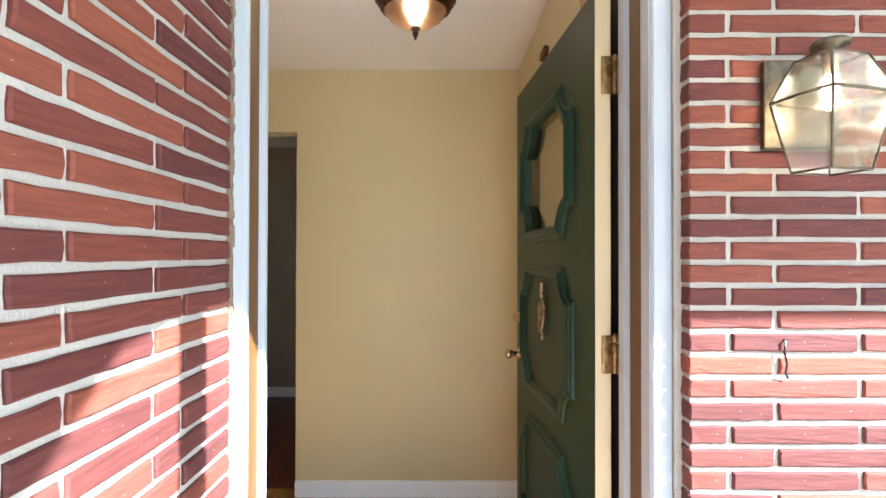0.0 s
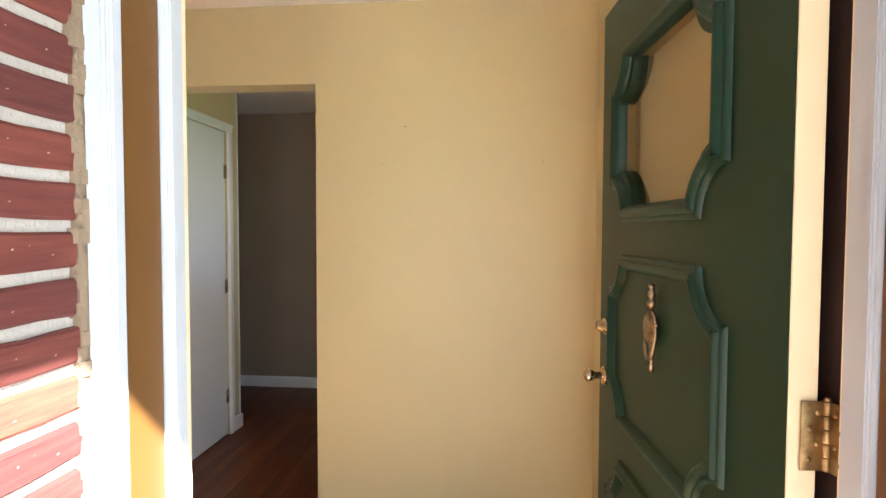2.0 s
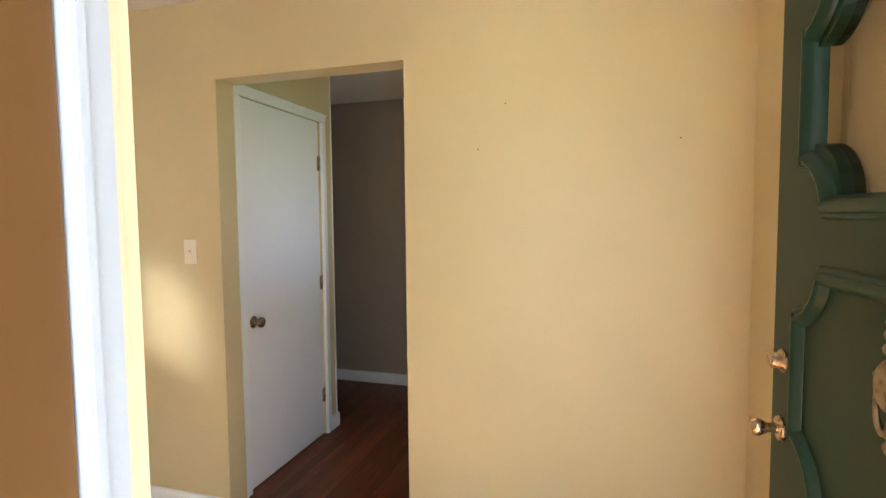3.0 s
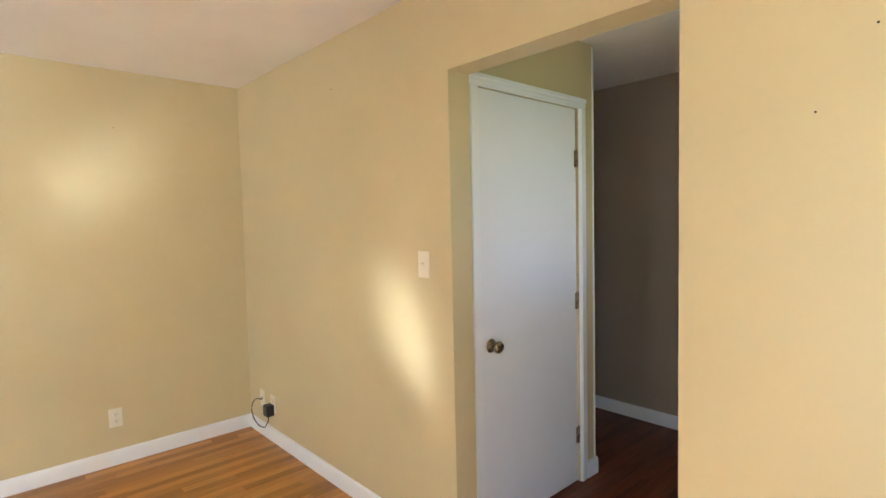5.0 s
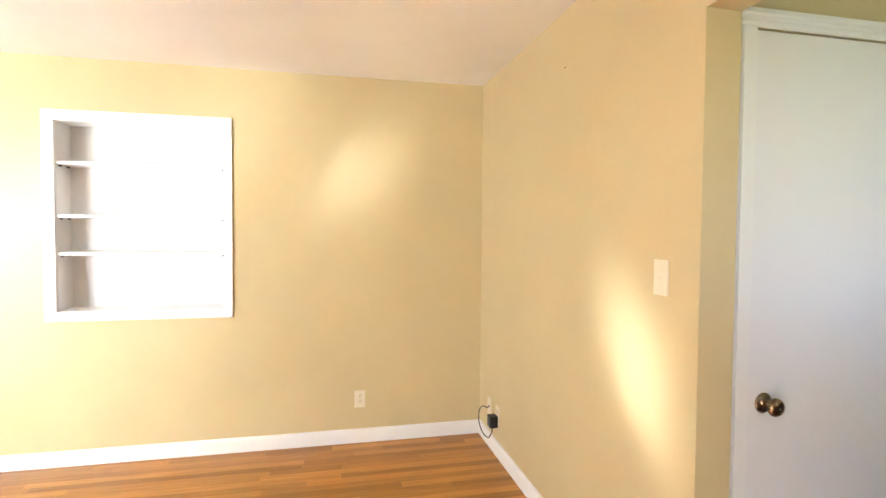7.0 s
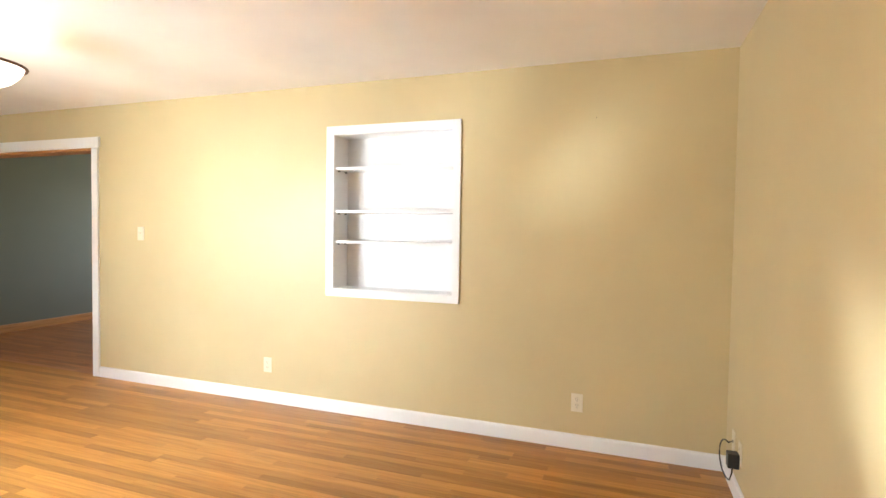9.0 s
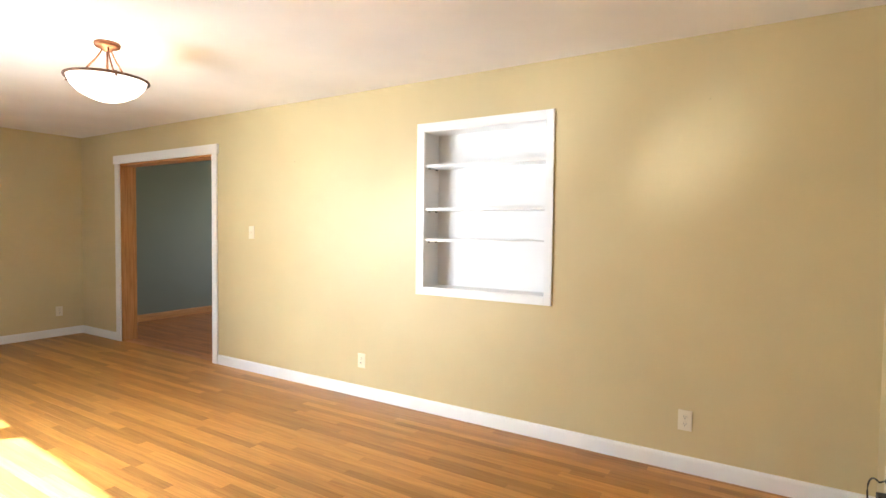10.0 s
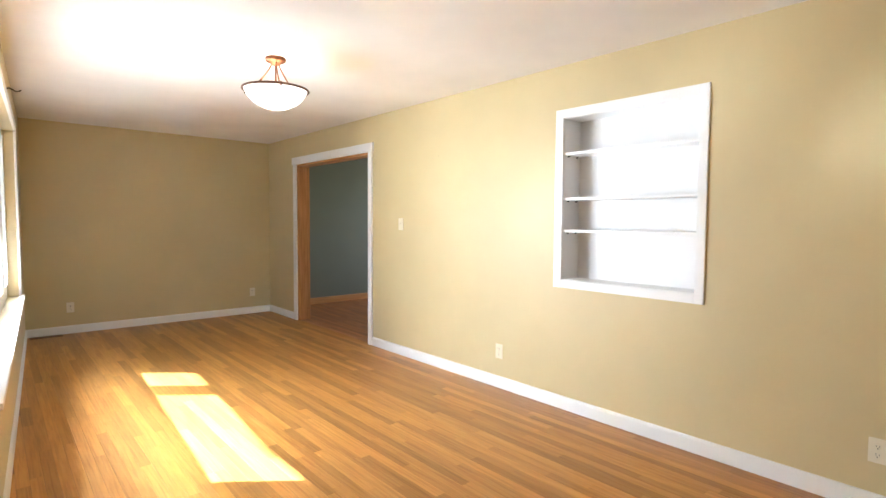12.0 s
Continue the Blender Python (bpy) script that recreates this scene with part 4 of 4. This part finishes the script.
chime = thing("door_chime", "small brown sensor on the entry wall", "sensor", pose(EAST, 2.58, 2.225))
part("body", box((-0.022, -0.05, -0.016), (0, 0.05, 0.016), 0.005), M_STRIP, chime)
part("lens", lathe([(0, 0.004), (0.006, 0.003), (0.008, 0)], 12, Matrix.Translation((-0.022, -0.02, 0)) @ Matrix.Rotation(radians(-90), 4, 'Y')), M_STEEL, chime)


# ---- hall door ----
def hall_door():
    t = thing("hall_door", "closed flat white hall door with bronze knob", "door", pose(HALL_W, 0, 0))
    y0, y1, H = 3.590, 4.350, 2.045
    part("leaf", box((-0.045, y0, 0.012), (-0.006, y1, H + 0.010), 0.002), M_DOORWHITE, t)
    rot = Matrix.Rotation(radians(90), 4, 'Y')
    k = part("door_knob", lathe([(0, 0), (0.032, 0), (0.033, 0.004), (0.026, 0.009), (0.013, 0.012), (0.012, 0.030), (0.021, 0.036), (0.028, 0.046), (0.028, 0.054), (0.022, 0.062), (0.010, 0.066), (0, 0.066)], 28, Matrix.Translation((-0.010, 3.655, 0.897)) @ rot), M_ANTIQUE, t, "antique brass round knob")
    part("keyhole_button", lathe([(0.005, 0.064), (0.0045, 0.069), (0, 0.070)], 12, Matrix.Translation((-0.010, 3.655, 0.897)) @ rot), M_STEEL, k)
    for z in (1.79, 1.02, 0.27):
        hinge(t, Matrix.Translation((HALL_W - 0.003, y1 + 0.006, z)) @ Matrix.Rotation(radians(90), 4, 'Z'), "hinge", M_ANTIQUE, 0.018, 0.09)
    c = thing("door_casing", "white painted moulded casing of the hall door", "door casing", pose(HALL_W, 0, 0), kind="structure")
    for a, b in ((y0 - 0.072, y0 - 0.008), (y1 + 0.014, y1 + 0.075)):
        bm = bmesh.new()
        add_box(bm, (0, a, 0), (0.012, b, H + 0.012))
        add_box(bm, (0.006, a + 0.006, 0), (0.018, a + 0.026, H + 0.012))
        bmesh.ops.bevel(bm, geom=bm.edges[:], offset=0.003, segments=2, affect='EDGES')
        part("side_casing", bm, M_WHITE, c)
    bm = bmesh.new()
    add_box(bm, (0, y0 - 0.072, H + 0.0125), (0.012, y1 + 0.075, H + 0.07))
    add_box(bm, (0.006, y0 - 0.072, H + 0.046), (0.020, y1 + 0.075, H + 0.064))
    add_box(bm, (0.006, y0 - 0.072, H + 0.026), (0.016, y1 + 0.075, H + 0.036))
    bmesh.ops.bevel(bm, geom=bm.edges[:], offset=0.003, segments=2, affect='EDGES')
    part("head_casing", bm, M_WHITE, c)
    part("stop", box((-0.12, y0 - 0.003, 0), (-0.046, y0 + 0.012, H + 0.01)), M_WHITE, c)
    part("stop", box((-0.12, y1 - 0.012, 0), (-0.046, y1 + 0.010, H + 0.01)), M_WHITE, c)
    part("stop", box((-0.12, y0 + 0.0125, H + 0.002), (-0.046, y1 - 0.0125, H + 0.012)), M_WHITE, c)


hall_door()


# ---- picture window ----
def picture_window():
    t = thing("window_1", "wide white three-light picture window with deep sill", "window", WALL_E, kind="structure")
    y0, y1, z0, z1 = WIN
    lights = ((-4.65, -4.16), (-3.935, -2.24), (-2.02, -1.53))
    fr = 0.05
    part("window_sill", box((-0.040, y0 - 0.10, z0 - 0.028), (0.085, y1 + 0.10, z0 - 0.001), 0.006), M_WHITE, t, "deep white window stool")
    part("apron", box((-0.016, y0 - 0.07, z0 - 0.10), (0, y1 + 0.07, z0 - 0.029), 0.004), M_WHITE, t)
    part("casing", box((-0.018, y0 - 0.07, z0), (0, y0, z1), 0.004), M_WHITE, t)
    part("casing", box((-0.018, y1, z0), (0, y1 + 0.07, z1), 0.004), M_WHITE, t)
    part("casing", box((-0.020, y0 - 0.07, z1), (0, y1 + 0.07, z1 + 0.075), 0.004), M_WHITE, t)
    part("window_frame", box((0.08, y0, z1 - fr), (0.16, y1, z1)), M_WHITE, t)
    part("window_frame", box((0.08, y0, z0), (0.16, y1, z0 + 0.115)), M_WHITE, t)
    edges = [y0] + [v for l in lights for v in l] + [y1]
    for a, b in zip(edges[0::2], edges[1::2]):
        part("mullion", box((0.07, a, z0 + 0.1155), (0.15, b, z1 - fr - 0.0005), 0.002), M_WHITE, t)
    for a, b in lights:
        p = part("pane", box((0.108, a, z0 + 0.1155), (0.112, b, z1 - fr - 0.0005)), M_GLASS, t, "clear glass pane")
        p.visible_shadow = False
    return t


picture_window()
hook = thing("curtain_hook", "small black wavy curtain rod hook on the wall", "hook", WALL_E)
part("plate", box((-0.004, -3.525, 2.195), (0.0, -3.495, 2.245), 0.002, 1), M_BLACK, hook)
part("arm", tube([(-0.002, -3.51, 2.222), (-0.022, -3.51, 2.232), (-0.040, -3.51, 2.224), (-0.058, -3.51, 2.212), (-0.078, -3.51, 2.218), (-0.088, -3.51, 2.228)], [0.005, 0.005, 0.0045, 0.004, 0.004, 0.003], 8), M_BLACK, hook)

vent = thing("floor_vent", "brown metal floor vent beside the end wall", "floor vent", pose(-0.98, SOUTH + 0.075, 0.0))
part("frame", box((-0.15, -0.055, -0.001), (0.15, 0.055, 0.004), 0.0015, 1), M_BRONZE, vent)
for k in range(12):
    part("slat", box((-0.13 + k * 0.0225, -0.042, 0.0042), (-0.118 + k * 0.0225, 0.042, 0.006)), M_STRIP, vent)


# ---- oak strip floors ----
STRIP = 0.0572
BOARDS = {}


def board_mesh(length):
    bm = bmesh.new()
    w, h, c = STRIP / 2 - 0.0004, 0.012, 0.0003
    lo = [bm.verts.new((x, y, -h)) for x, y in ((-w, 0), (w, 0), (w, length), (-w, length))]
    mi = [bm.verts.new((x, y, -c)) for x, y in ((-w, 0), (w, 0), (w, length), (-w, length))]
    hi = [bm.verts.new((x, y, 0)) for x, y in ((-w + c, c), (w - c, c), (w - c, length - c), (-w + c, length - c))]
    for a, b in ((lo, mi), (mi, hi)):
        for k in range(4):
            j = (k + 1) % 4
            bm.faces.new((a[k], a[j], b[j], b[k]))
    bm.faces.new(hi)
    return bm


def strip_layout(x0, x1, y0, y1, seed):
    rnd = random.Random(seed)
    out, x = [], x0 + STRIP / 2
    while x < x1 + STRIP / 2:
        y = y0 - rnd.uniform(0, 0.8)
        while y < y1:
            l = rnd.choice((0.42, 0.56, 0.72, 0.88, 1.05, 1.25, 1.5))
            a, b = max(y, y0), min(y + l, y1)
            if b - a > 0.05:
                out.append((x, a, round(b - a, 3)))
            y += l
        x += STRIP
    return out


def joined_boards(name, layout, material, parent, label):
    verts, faces = [], []
    for x, y, l in layout:
        bm = board_mesh(l - 0.0006)
        bm.verts.index_update()
        n = len(verts)
        verts += [(v.co.x + x, v.co.y + y, v.co.z) for v in bm.verts]
        faces += [[v.index + n for v in f.verts] for f in bm.faces]
        bm.free()
    me = bpy.data.meshes.new(name)
    me.from_pydata(verts, [], faces)
    me.materials.append(material)
    ob = new(name, me)
    ob.parent = parent
    return tagged(ob, label, kind="stuff")


def find_ob(name):
    return bpy.data.objects[name]


floor_ob = find_ob("floor")
layout = []
for x, y, l in strip_layout(WEST - 0.02, EAST + 0.05, SOUTH - 0.02, NORTH + 0.10, 5):
    lo = min(1.64, 1.70 + (x + 0.45) / 0.0564) if x > -0.86 else -99
    if y + l > lo + 0.05:
        layout.append((x, max(y, lo), round(y + l - max(y, lo), 3)))


def single_boards(layout, material, parent):
    for x, y, l in layout:
        key = (l, material.name)
        if key not in BOARDS:
            bm = board_mesh(l - 0.0006)
            me = bpy.data.meshes.new("floor_board")
            bm.to_mesh(me)
            bm.free()
            me.materials.append(material)
            BOARDS[key] = me
        ob = new("floor_board", BOARDS[key])
        ob.parent = parent
        ob.location = (x, y, 0)


near = [s for s in layout if -3.7 < s[0] < -0.95 and s[1] + s[2] / 2 > -1.45][:300]
single_boards(near, M_OAK, floor_ob)
joined_boards("floor_boards", [s for s in layout if s not in set(near)], M_OAK, floor_ob, "oak strip boards")
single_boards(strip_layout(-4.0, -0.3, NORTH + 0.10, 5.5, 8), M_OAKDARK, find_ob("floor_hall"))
din = strip_layout(WEST - 0.02 - 77 * STRIP, WEST - 0.02 - 0.6 * STRIP, -4.8, 0.4, 9)
din_near = [s for s in din if s[0] > -6.3 and s[1] < -1.5][:300]
single_boards(din_near, M_OAKRED, find_ob("floor_dining"))
joined_boards("dining_boards", [s for s in din if s not in set(din_near)], M_OAKRED, find_ob("floor_dining"), "red-brown varnished oak strips")

# bricks of the porch walls
LEFT_M = Matrix.Translation((-0.130, 0, 0)) @ Matrix.Rotation(radians(90), 4, 'Z')
brick_course_wall(wl, LEFT_M, -0.30, 1.533, 1.048, 1.246, 1.463, -0.05, 2.28)
RIGHT_M = Matrix.Translation((0, 1.553, 0))
brick_course_wall(wr, RIGHT_M, 0.874, 2.0, 0.963, 1.065, 1.868, -0.05, 2.28)
